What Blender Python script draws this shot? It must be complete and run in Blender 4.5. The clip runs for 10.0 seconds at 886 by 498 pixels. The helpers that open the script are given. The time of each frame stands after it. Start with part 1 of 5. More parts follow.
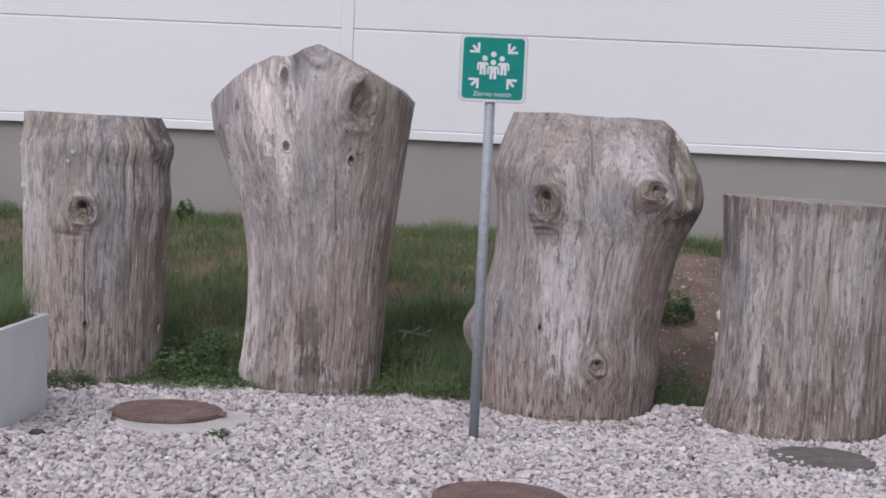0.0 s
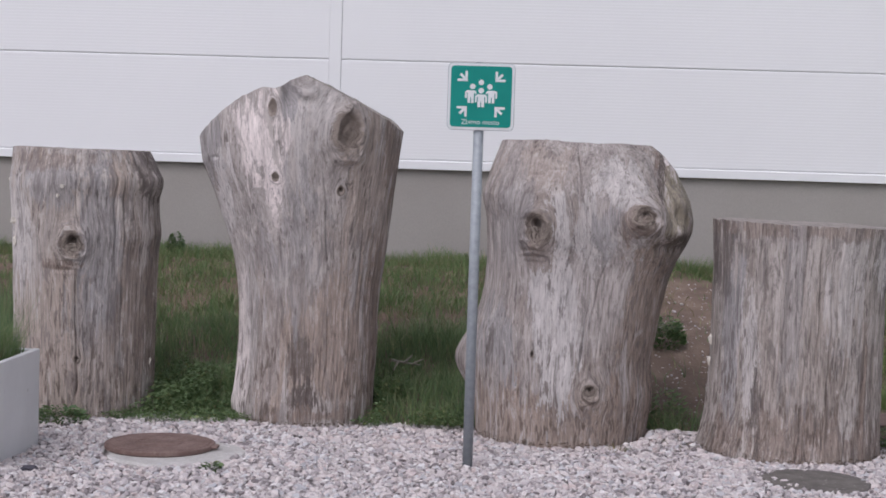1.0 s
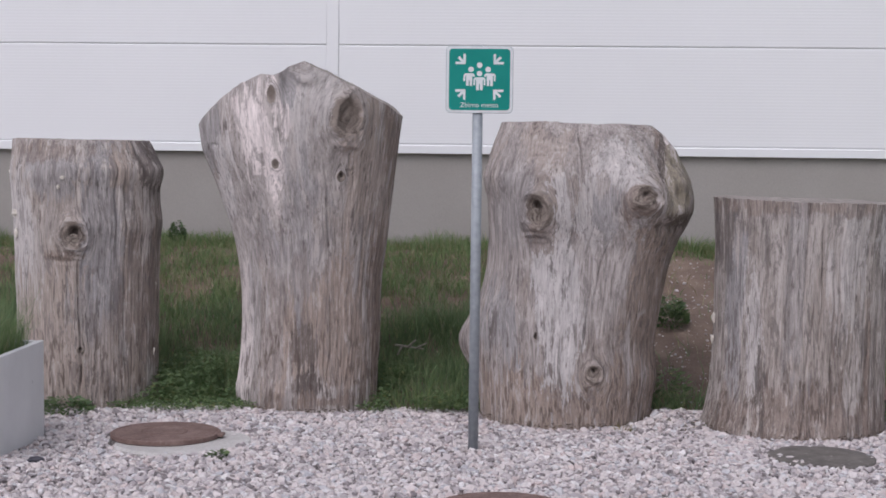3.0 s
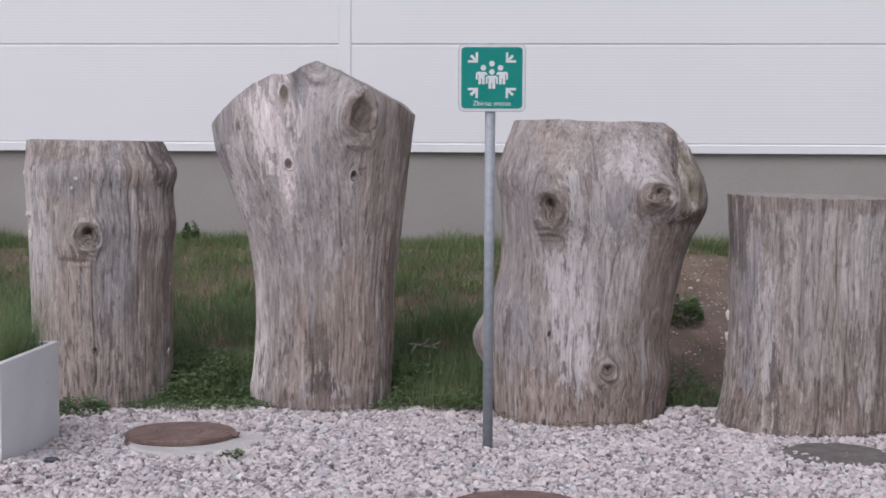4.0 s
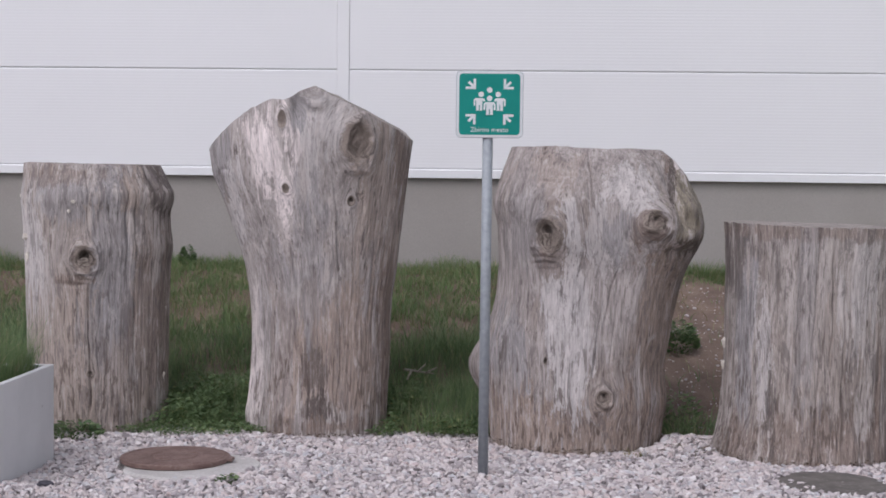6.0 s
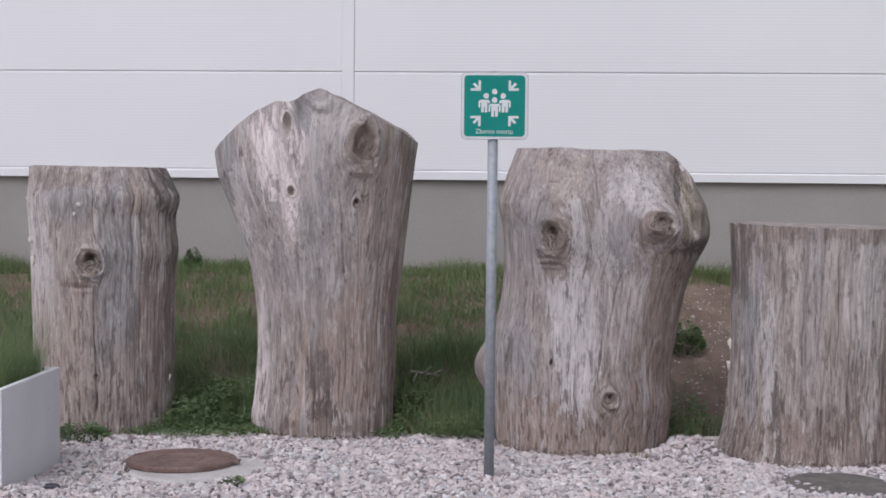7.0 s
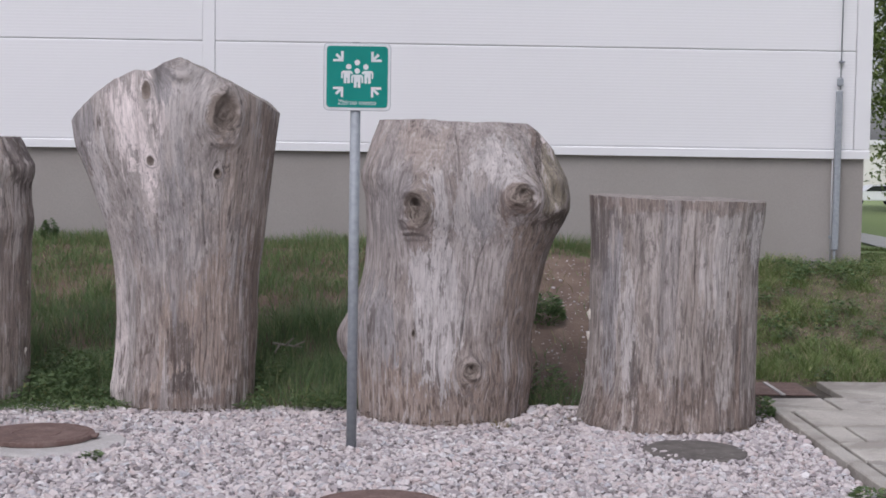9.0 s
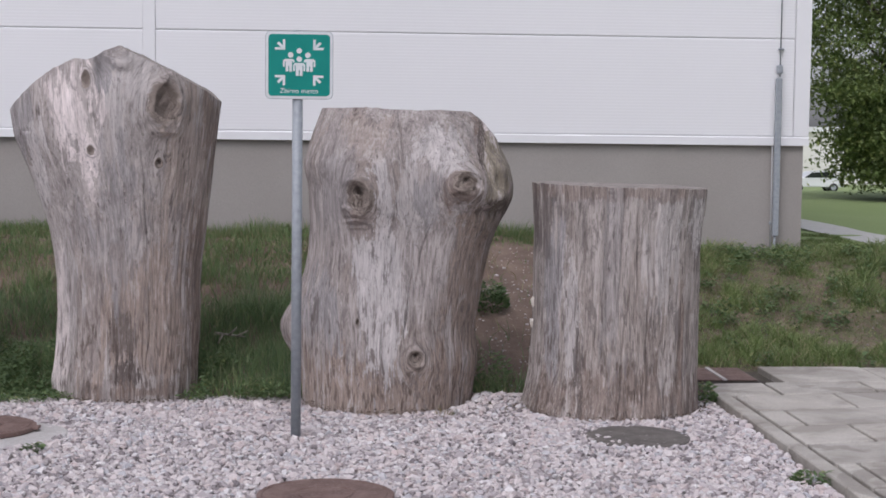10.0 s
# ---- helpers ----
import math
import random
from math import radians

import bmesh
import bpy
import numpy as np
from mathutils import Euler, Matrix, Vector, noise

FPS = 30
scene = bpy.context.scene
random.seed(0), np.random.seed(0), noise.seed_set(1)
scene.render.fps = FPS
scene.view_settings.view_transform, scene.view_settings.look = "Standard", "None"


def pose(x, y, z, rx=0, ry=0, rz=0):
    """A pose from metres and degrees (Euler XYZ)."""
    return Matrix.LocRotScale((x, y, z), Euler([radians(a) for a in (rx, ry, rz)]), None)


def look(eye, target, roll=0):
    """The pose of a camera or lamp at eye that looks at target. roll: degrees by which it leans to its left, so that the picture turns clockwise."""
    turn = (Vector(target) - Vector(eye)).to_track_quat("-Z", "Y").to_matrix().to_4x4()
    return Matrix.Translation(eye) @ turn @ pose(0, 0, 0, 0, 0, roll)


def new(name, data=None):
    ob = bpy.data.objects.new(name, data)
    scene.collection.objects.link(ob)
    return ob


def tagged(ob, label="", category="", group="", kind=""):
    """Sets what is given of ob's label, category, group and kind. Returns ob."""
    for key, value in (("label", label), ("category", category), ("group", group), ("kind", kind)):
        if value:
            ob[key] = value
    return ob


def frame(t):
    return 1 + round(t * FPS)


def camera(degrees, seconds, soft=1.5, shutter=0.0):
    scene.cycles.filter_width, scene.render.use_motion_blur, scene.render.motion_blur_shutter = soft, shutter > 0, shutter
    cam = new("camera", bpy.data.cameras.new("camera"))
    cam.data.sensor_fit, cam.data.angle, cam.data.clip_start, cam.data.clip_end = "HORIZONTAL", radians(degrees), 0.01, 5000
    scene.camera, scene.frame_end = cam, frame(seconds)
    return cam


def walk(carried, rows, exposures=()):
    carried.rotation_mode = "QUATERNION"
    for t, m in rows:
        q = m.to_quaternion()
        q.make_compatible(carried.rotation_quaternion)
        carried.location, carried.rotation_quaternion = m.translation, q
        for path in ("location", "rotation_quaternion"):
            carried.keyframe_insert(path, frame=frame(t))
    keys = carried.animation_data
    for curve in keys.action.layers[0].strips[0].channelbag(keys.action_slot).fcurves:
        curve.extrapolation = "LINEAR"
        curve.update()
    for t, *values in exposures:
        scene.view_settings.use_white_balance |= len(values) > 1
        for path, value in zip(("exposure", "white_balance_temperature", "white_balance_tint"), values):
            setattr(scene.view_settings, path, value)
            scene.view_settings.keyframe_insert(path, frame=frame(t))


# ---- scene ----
# ---- camera: held at eye height, turning on the spot ----
EYE = (0.0, 0.0, 1.7)
PATH = [  # seconds, pitch, roll, yaw to the right (degrees)
    (0.0, -4.180, 2.685, -3.489),
    (0.5, -2.727, 1.950, -3.803),
    (1.0, -3.097, 1.777, -3.179),
    (1.5, -3.846, 1.275, -2.924),
    (2.0, -3.334, 1.057, -2.895),
    (2.5, -3.546, 0.791, -1.965),
    (3.0, -3.709, 0.638, -3.226),
    (3.2, -3.809, 0.702, -4.809),
    (4.3, -3.718, 0.172, -3.487),
    (4.5, -3.150, 0.230, -3.566),
    (5.0, -2.881, 0.608, -4.288),
    (5.5, -2.845, 0.755, -3.540),
    (7.0, -2.728, 0.520, -3.816),
    (7.5, -2.842, 1.400, -2.604),
    (8.0, -2.897, 0.762, -0.774),
    (8.5, -2.790, 0.653, -1.621),
    (9.0, -3.737, 0.865, 1.366),
    (9.5, -4.337, 0.700, 3.342),
    (10.0, -4.152, 0.659, 3.500),
]


def aim(pitch, roll, yaw):
    return Matrix.Translation(EYE) @ pose(0, 0, 0, 90 + pitch, 0, -yaw) @ pose(0, 0, 0, 0, 0, roll)


cam = camera(32.4, 10.0, soft=1.7)
walk(cam, [(t, aim(p, r, y)) for t, p, r, y in PATH], exposures=[(0.0, -0.04, 6130, 17), (10.0, -0.04, 6130, 17)])

# ---- overcast daylight ----
world = bpy.data.worlds.new("overcast_sky")
scene.world = world
world.use_nodes = True
wn = world.node_tree
sky = wn.nodes.new("ShaderNodeTexSky")
sky.sky_type, sky.sun_disc = "NISHITA", False
sky.sun_elevation, sky.sun_rotation = radians(50), radians(206.6)
sky.dust_density, sky.air_density, sky.ozone_density = 3.0, 1.0, 1.0
veil = wn.nodes.new("ShaderNodeHueSaturation")  # cloud cover greys the sky
veil.inputs["Saturation"].default_value = 0.25
wn.links.new(sky.outputs[0], veil.inputs["Color"])
wn.links.new(veil.outputs[0], wn.nodes["Background"].inputs["Color"])
wn.nodes["Background"].inputs["Strength"].default_value = 0.15
sun = new("sun", bpy.data.lights.new("sun", "SUN"))
sun.data.energy, sun.data.angle, sun.data.color = 0.8, radians(40), (1.0, 0.975, 0.95)
sun.matrix_world = look((-9, -9, 24), (0, 9, 0))

# ---- small builders ----
rng = np.random.default_rng(11)


def mesh_of(name, verts, faces, material, smooth=False):
    """A mesh from arrays; faces all have the same number of corners, or come as a list."""
    me = bpy.data.meshes.new(name)
    if isinstance(faces, np.ndarray):
        k = faces.shape[1]
        me.vertices.add(len(verts))
        me.vertices.foreach_set("co", np.asarray(verts, dtype=np.float32).ravel())
        me.loops.add(faces.size)
        me.loops.foreach_set("vertex_index", faces.astype(np.int32).ravel())
        me.polygons.add(len(faces))
        me.polygons.foreach_set("loop_start", np.arange(0, faces.size, k, dtype=np.int32))
        me.update(calc_edges=True)
    else:
        me.from_pydata([tuple(v) for v in verts], [], faces)
    me.materials.append(material)
    me.polygons.foreach_set("use_smooth", [smooth] * len(me.polygons))
    me.update()
    return me


def thing(name, x=0, y=0, z=0, label="", category="", group="", kind=""):
    ob = new(name)
    ob.location = (x, y, z)
    ob.empty_display_size = 0.1
    return tagged(ob, label, category, group, kind)


def part(name, data, material, parent, label=""):
    """A bmesh or mesh as ONE object under a thing or part; it is given in world places and moved to its parent's frame."""
    if isinstance(data, bmesh.types.BMesh):
        me = bpy.data.meshes.new(name)
        data.to_mesh(me)
        data.free()
        me.materials.append(material)
    else:
        me = data
    base = Vector((0, 0, 0))
    up = parent
    while up is not None:
        base += up.location
        up = up.parent
    me.transform(Matrix.Translation(-base))
    ob = new(name, me)
    ob.parent = parent
    return tagged(ob, label)


def box(x0, x1, y0, y1, z0, z1, bevel=0.0, segments=1):
    bm = bmesh.new()
    bmesh.ops.create_cube(bm, size=1.0, matrix=Matrix.LocRotScale(
        ((x0 + x1) / 2, (y0 + y1) / 2, (z0 + z1) / 2), None, (x1 - x0, y1 - y0, z1 - z0)))
    if bevel:
        bmesh.ops.bevel(bm, geom=bm.edges[:], offset=bevel, segments=segments, affect="EDGES", profile=0.5)
    return bm


def tube(p, q, r0, r1=None, sides=24, caps=True):
    bm = bmesh.new()
    p, q = Vector(p), Vector(q)
    m = Matrix.Translation((p + q) / 2) @ (q - p).to_track_quat("Z", "Y").to_matrix().to_4x4()
    bmesh.ops.create_cone(bm, cap_ends=caps, segments=sides, radius1=r0, radius2=r0 if r1 is None else r1,
                          depth=(q - p).length, matrix=m)
    for f in bm.faces:
        f.smooth = len(f.verts) == 4
    return bm


def prism(points, y0, y1):
    """A flat outline in x and z, as thick as y0 to y1."""
    bm = bmesh.new()
    front = bm.faces.new([bm.verts.new((x, y0, z)) for x, z in points])
    bmesh.ops.triangulate(bm, faces=[front])
    made = bmesh.ops.extrude_face_region(bm, geom=bm.faces[:])
    bmesh.ops.translate(bm, vec=(0, y1 - y0, 0), verts=[v for v in made["geom"] if isinstance(v, bmesh.types.BMVert)])
    bmesh.ops.recalc_face_normals(bm, faces=bm.faces[:])
    return bm


def rounded(cx, cz, w, h, r, n=6):
    pts = []
    for sx, sz, a0 in ((1, 1, 0), (-1, 1, 90), (-1, -1, 180), (1, -1, 270)):
        for i in range(n + 1):
            a = radians(a0 + 90 * i / n)
            pts.append((cx + sx * (w / 2 - r) + r * math.cos(a), cz + sz * (h / 2 - r) + r * math.sin(a)))
    return pts


def hash_noise(x, y, scale, seed=0.0):
    """Smooth value noise on arrays, 0 to 1."""
    x, y = np.asarray(x) * scale + seed * 17.3, np.asarray(y) * scale + seed * 9.1
    xi, yi = np.floor(x), np.floor(y)
    u, v = x - xi, y - yi
    u, v = u * u * (3 - 2 * u), v * v * (3 - 2 * v)

    def h(a, b):
        s = np.sin(a * 127.1 + b * 311.7 + seed * 74.7) * 43758.5453
        return s - np.floor(s)
    return (h(xi, yi) * (1 - u) + h(xi + 1, yi) * u) * (1 - v) + (h(xi, yi + 1) * (1 - u) + h(xi + 1, yi + 1) * u) * v


def smooth(a, b, x):
    t = np.clip((np.asarray(x, dtype=float) - a) / (b - a), 0, 1)
    return t * t * (3 - 2 * t)


# ---- materials ----
def material(name, rough=0.8, metal=0.0):
    m = bpy.data.materials.new(name)
    m.use_nodes = True
    b = m.node_tree.nodes["Principled BSDF"]
    b.inputs["Roughness"].default_value, b.inputs["Metallic"].default_value = rough, metal
    return m, m.node_tree, b


def coords(nt, scale=(1, 1, 1), out="Object"):
    tc, mp = nt.nodes.new("ShaderNodeTexCoord"), nt.nodes.new("ShaderNodeMapping")
    mp.inputs["Scale"].default_value = scale
    nt.links.new(tc.outputs[out], mp.inputs["Vector"])
    return mp.outputs[0]


def noise_of(nt, vec, scale, detail=4, rough=0.55, warp=0.0):
    n = nt.nodes.new("ShaderNodeTexNoise")
    n.inputs["Scale"].default_value, n.inputs["Detail"].default_value = scale, detail
    n.inputs["Roughness"].default_value, n.inputs["Distortion"].default_value = rough, warp
    nt.links.new(vec, n.inputs["Vector"])
    return n.outputs["Fac"]


def ramp(nt, fac, *stops):
    r = nt.nodes.new("ShaderNodeValToRGB")
    e = r.color_ramp.elements
    while len(e) < len(stops):
        e.new(0.5)
    for el, (p, c) in zip(e, stops):
        el.position = p
        el.color = (*c, 1) if isinstance(c, tuple) else (c, c, c, 1)
    nt.links.new(fac, r.inputs["Fac"])
    return r.outputs["Color"]


def mix(nt, fac, a, b, blend="MIX"):
    n = nt.nodes.new("ShaderNodeMix")
    n.data_type, n.blend_type = "RGBA", blend
    for value, slot in ((fac, n.inputs[0]), (a, n.inputs[6]), (b, n.inputs[7])):
        if isinstance(value, bpy.types.NodeSocket):
            nt.links.new(value, slot)
        elif isinstance(value, tuple):
            slot.default_value = (*value, 1)
        else:
            slot.default_value = value
    return n.outputs[2]


def bump(nt, b, height, strength=0.4, distance=0.01):
    n = nt.nodes.new("ShaderNodeBump")
    n.inputs["Strength"].default_value, n.inputs["Distance"].default_value = strength, distance
    nt.links.new(height, n.inputs["Height"])
    nt.links.new(n.outputs[0], b.inputs["Normal"])


def paint(nt, b, colour):
    nt.links.new(colour, b.inputs["Base Color"])


# branch scars on each log: x, z, half width, half height, swelling, hole, folds below
SCARS = dict(
    a=[(-2.95, 1.12, 0.080, 0.095, 0.022, 0.36, 0.8), (-2.92, 0.37, 0.020, 0.020, 0.008, 0.5, 0.0)],
    b=[(-1.16, 1.895, 0.105, 0.145, 0.019, 0.0, 0.5), (-1.635, 2.035, 0.034, 0.060, 0.005, 0.0, 0.0), (-1.615, 1.60, 0.030, 0.034, 0.005, 0.0, 0.0), (-1.205, 1.525, 0.026, 0.036, 0.008, 0.5, 0.0)],
    c=[(0.060, 1.335, 0.090, 0.120, 0.028, 0.30, 1.6), (0.70, 1.425, 0.085, 0.080, 0.028, 0.18, 0.5), (0.05, 0.555, 0.012, 0.024, 0.005, 0.9, 0.0), (0.41, 0.335, 0.052, 0.057, 0.018, 0.24, 0.4)],
    d=[])


def weathered_wood(name, base, pale, mid, dark, brown, patches, scars, seed, pale_at=0.56, brown_at=0.55, fleck_at=0.60, swirls=()):
    """Barkless sun-greyed wood: long grain that parts round branch scars, pale streaks, brown fields, dark dashes and drying cracks."""
    pale, mid, dark = tuple(q * 1.16 for q in pale), tuple(q * 1.10 for q in mid), tuple(q * 0.98 for q in dark)
    m, nt, b = material(name, 0.92)
    b.inputs["Specular IOR Level"].default_value = 0.25
    tc, off = nt.nodes.new("ShaderNodeTexCoord"), nt.nodes.new("ShaderNodeMapping")
    off.inputs["Location"].default_value = (seed * 3.1, seed * 1.7, seed * 2.3)

    def calc(op, x, y=0.0):
        n = nt.nodes.new("ShaderNodeMath")
        n.operation = op
        for q, slot in ((x, n.inputs[0]), (y, n.inputs[1])):
            if isinstance(q, bpy.types.NodeSocket):
                nt.links.new(q, slot)
            else:
                slot.default_value = q
        return n.outputs[0]

    def vec(x, y, z):
        n = nt.nodes.new("ShaderNodeCombineXYZ")
        for q, slot in zip((x, y, z), n.inputs):
            if isinstance(q, bpy.types.NodeSocket):
                nt.links.new(q, slot)
            else:
                slot.default_value = q
        return n.outputs[0]
    sep = nt.nodes.new("ShaderNodeSeparateXYZ")
    nt.links.new(tc.outputs["Object"], sep.inputs[0])
    X, Y, Z = sep.outputs
    bend = calc("MULTIPLY", calc("SUBTRACT", noise_of(nt, coords(nt, (1, 1, 0.35)), 2.6, 2, 0.5), 0.5), 0.10)
    flow, rings = calc("ADD", X, bend), []
    for kx, kz, rx, rz, dep, hole, folds in list(scars) + [(*q, 0, 0, 0) for q in swirls]:
        dx, dz = calc("SUBTRACT", X, kx - base[0]), calc("SUBTRACT", Z, kz - base[2])
        u, v = calc("DIVIDE", dx, rx), calc("DIVIDE", dz, rz)
        d2 = calc("ADD", calc("MULTIPLY", u, u), calc("MULTIPLY", v, v))
        flow = calc("SUBTRACT", flow, calc("DIVIDE", dx, calc("MAXIMUM", d2, 1.0)))
        rings.append((u, v, calc("SQRT", d2), rx, hole, dep))
    nt.links.new(vec(flow, Y, Z), off.inputs["Vector"])

    def grain_of(scale, stretch, detail=4, rough=0.6, warp=0.4):
        mp = nt.nodes.new("ShaderNodeMapping")
        mp.inputs["Scale"].default_value = (1, 1, stretch)
        nt.links.new(off.outputs[0], mp.inputs["Vector"])
        return noise_of(nt, mp.outputs[0], scale, detail, rough, warp)

    wide = grain_of(8, 0.12, 7, 0.66, 0.7)
    grain = grain_of(26, 0.085, 8, 0.74, 0.4)
    fine = grain_of(95, 0.07, 5, 0.70, 0.25)
    field = grain_of(3.0, 0.40, 6, 0.66, 0.8)
    flecks = grain_of(46, 0.15, 4, 0.62, 0.3)
    mottle = grain_of(17, 0.26, 7, 0.76, 0.5)
    hair = grain_of(62, 0.022, 3, 0.6, 0.1)
    blot = noise_of(nt, off.outputs[0], 24, 5, 0.7, 0.3)
    col = ramp(nt, grain, (0.35, dark), (0.44, mid), (0.53, mid), (0.63, pale))
    col = mix(nt, ramp(nt, wide, (pale_at - 0.06, 0.0), (pale_at + 0.05, 0.75)), col, pale)
    col = mix(nt, ramp(nt, field, (brown_at - 0.08, 0.0), (brown_at + 0.06, 0.55)), col, mix(nt, ramp(nt, grain, (0.38, 0.0), (0.62, 1.0)), tuple(q * 0.66 for q in brown), tuple(q * 1.12 for q in brown)))
    warp = calc("MULTIPLY", calc("SUBTRACT", wide, 0.5), 4.6)
    warp2 = calc("ADD", calc("MULTIPLY", calc("SUBTRACT", grain, 0.5), 2.6), calc("MULTIPLY", calc("SUBTRACT", blot, 0.5), 0.9))
    for px_, pz_, sx_, sz_, colour, strength in patches:
        u, v = calc("DIVIDE", calc("SUBTRACT", X, px_ - base[0]), sx_), calc("DIVIDE", calc("SUBTRACT", Z, pz_ - base[2]), sz_)
        reach = calc("ADD", calc("ADD", calc("SQRT", calc("ADD", calc("MULTIPLY", u, u), calc("MULTIPLY", v, v))), warp), warp2)
        tone = mix(nt, ramp(nt, grain, (0.36, 0.0), (0.64, 1.0)), tuple(q * 0.80 for q in colour), tuple(min(1, q * 1.28) for q in colour))
        col = mix(nt, ramp(nt, calc("MULTIPLY", reach, 0.5), (0.44, strength), (0.535, 0.0)), col, tone)
    col = mix(nt, ramp(nt, fine, (0.32, 0.6), (0.47, 0.0)), col, tuple(q * 0.85 for q in dark))
    col = mix(nt, ramp(nt, fine, (0.53, 0.0), (0.67, 0.5)), col, tuple(min(1, q * 1.08) for q in pale))
    col = mix(nt, ramp(nt, blot, (0.56, 0.0), (0.72, 0.35)), col, tuple(q * 0.8 for q in mid))
    col = mix(nt, ramp(nt, mottle, (0.54, 0.0), (0.59, 0.6)), col, tuple(q * 1.25 for q in dark))
    col = mix(nt, ramp(nt, mottle, (0.37, 0.6), (0.44, 0.0)), col, tuple(min(1, q * 1.06) for q in pale))
    dash = mix(nt, 1.0, ramp(nt, flecks, (fleck_at - 0.03, 0.0), (fleck_at + 0.04, 0.8)), ramp(nt, field, (0.44, 0.12), (0.56, 0.9)), "MULTIPLY")
    col = mix(nt, dash, col, (0.095, 0.078, 0.072))
    thin = mix(nt, 1.0, ramp(nt, hair, (0.61, 0.0), (0.68, 0.6)), ramp(nt, wide, (0.40, 0.2), (0.55, 1.0)), "MULTIPLY")
    col = mix(nt, thin, col, (0.11, 0.094, 0.086))
    foot = ramp(nt, calc("ADD", Z, calc("MULTIPLY", calc("SUBTRACT", wide, 0.5), 1.5)), (0.30, 1.0), (0.90, 0.0))
    rot = mix(nt, 1.0, ramp(nt, grain_of(36, 0.20, 5, 0.62, 0.4), (0.53, 0.0), (0.61, 0.75)), foot, "MULTIPLY")
    col = mix(nt, rot, col, (0.115, 0.088, 0.075))
    h = mix(nt, 0.5, grain, fine)
    h = mix(nt, 0.3, h, wide)
    h = mix(nt, calc("MULTIPLY", dash, 0.5), h, (0.2, 0.2, 0.2))
    for u, v, d, rx, hole, dep in rings:  # folded growth rings round each scar
        d = calc("ADD", d, calc("MULTIPLY", calc("SUBTRACT", blot, 0.5), 1.1))
        turns = noise_of(nt, vec(calc("MULTIPLY", d, 5.5 if rx < 0.2 else 9.0), calc("MULTIPLY", u, 0.5), calc("ADD", calc("MULTIPLY", v, 0.5), rx * 90)), 1.3, 4, 0.65)
        if not dep:
            reach = ramp(nt, d, (0.5, 0.85), (1.35, 0.0))
            col = mix(nt, reach, col, ramp(nt, turns, (0.36, tuple(q * 1.1 for q in dark)), (0.5, mid), (0.60, tuple(q * 1.12 for q in pale))))
        else:
            reach = ramp(nt, d, (0.85, 0.92), (1.45, 0.0))
            col = mix(nt, reach, col, ramp(nt, turns, (0.34, (0.085, 0.068, 0.058)), (0.50, (0.27, 0.225, 0.192)), (0.66, (0.46, 0.40, 0.35))))
            heart = calc("SQRT", calc("ADD", calc("MULTIPLY", u, u), calc("POWER", calc("ABSOLUTE", calc("SUBTRACT", v, 0.3)), 2.0)))
            heart = calc("ADD", heart, calc("MULTIPLY", calc("SUBTRACT", blot, 0.5), 0.5))
            # the hole's inner shade is painted on, besides the sunk mesh
            if hole:
                col = mix(nt, ramp(nt, heart, (hole * 0.6, 0.8), (hole * 1.2, 0.0)), col, (0.07, 0.056, 0.048))
            else:
                col = mix(nt, ramp(nt, heart, (0.55, 0.7), (0.95, 0.0)), col, (0.19, 0.158, 0.135))
        h = mix(nt, reach, h, turns)
    paint(nt, b, mix(nt, 1.0, col, (0.955, 0.942, 0.95), "MULTIPLY"))
    bump(nt, b, h, 0.9, 0.018)
    return m


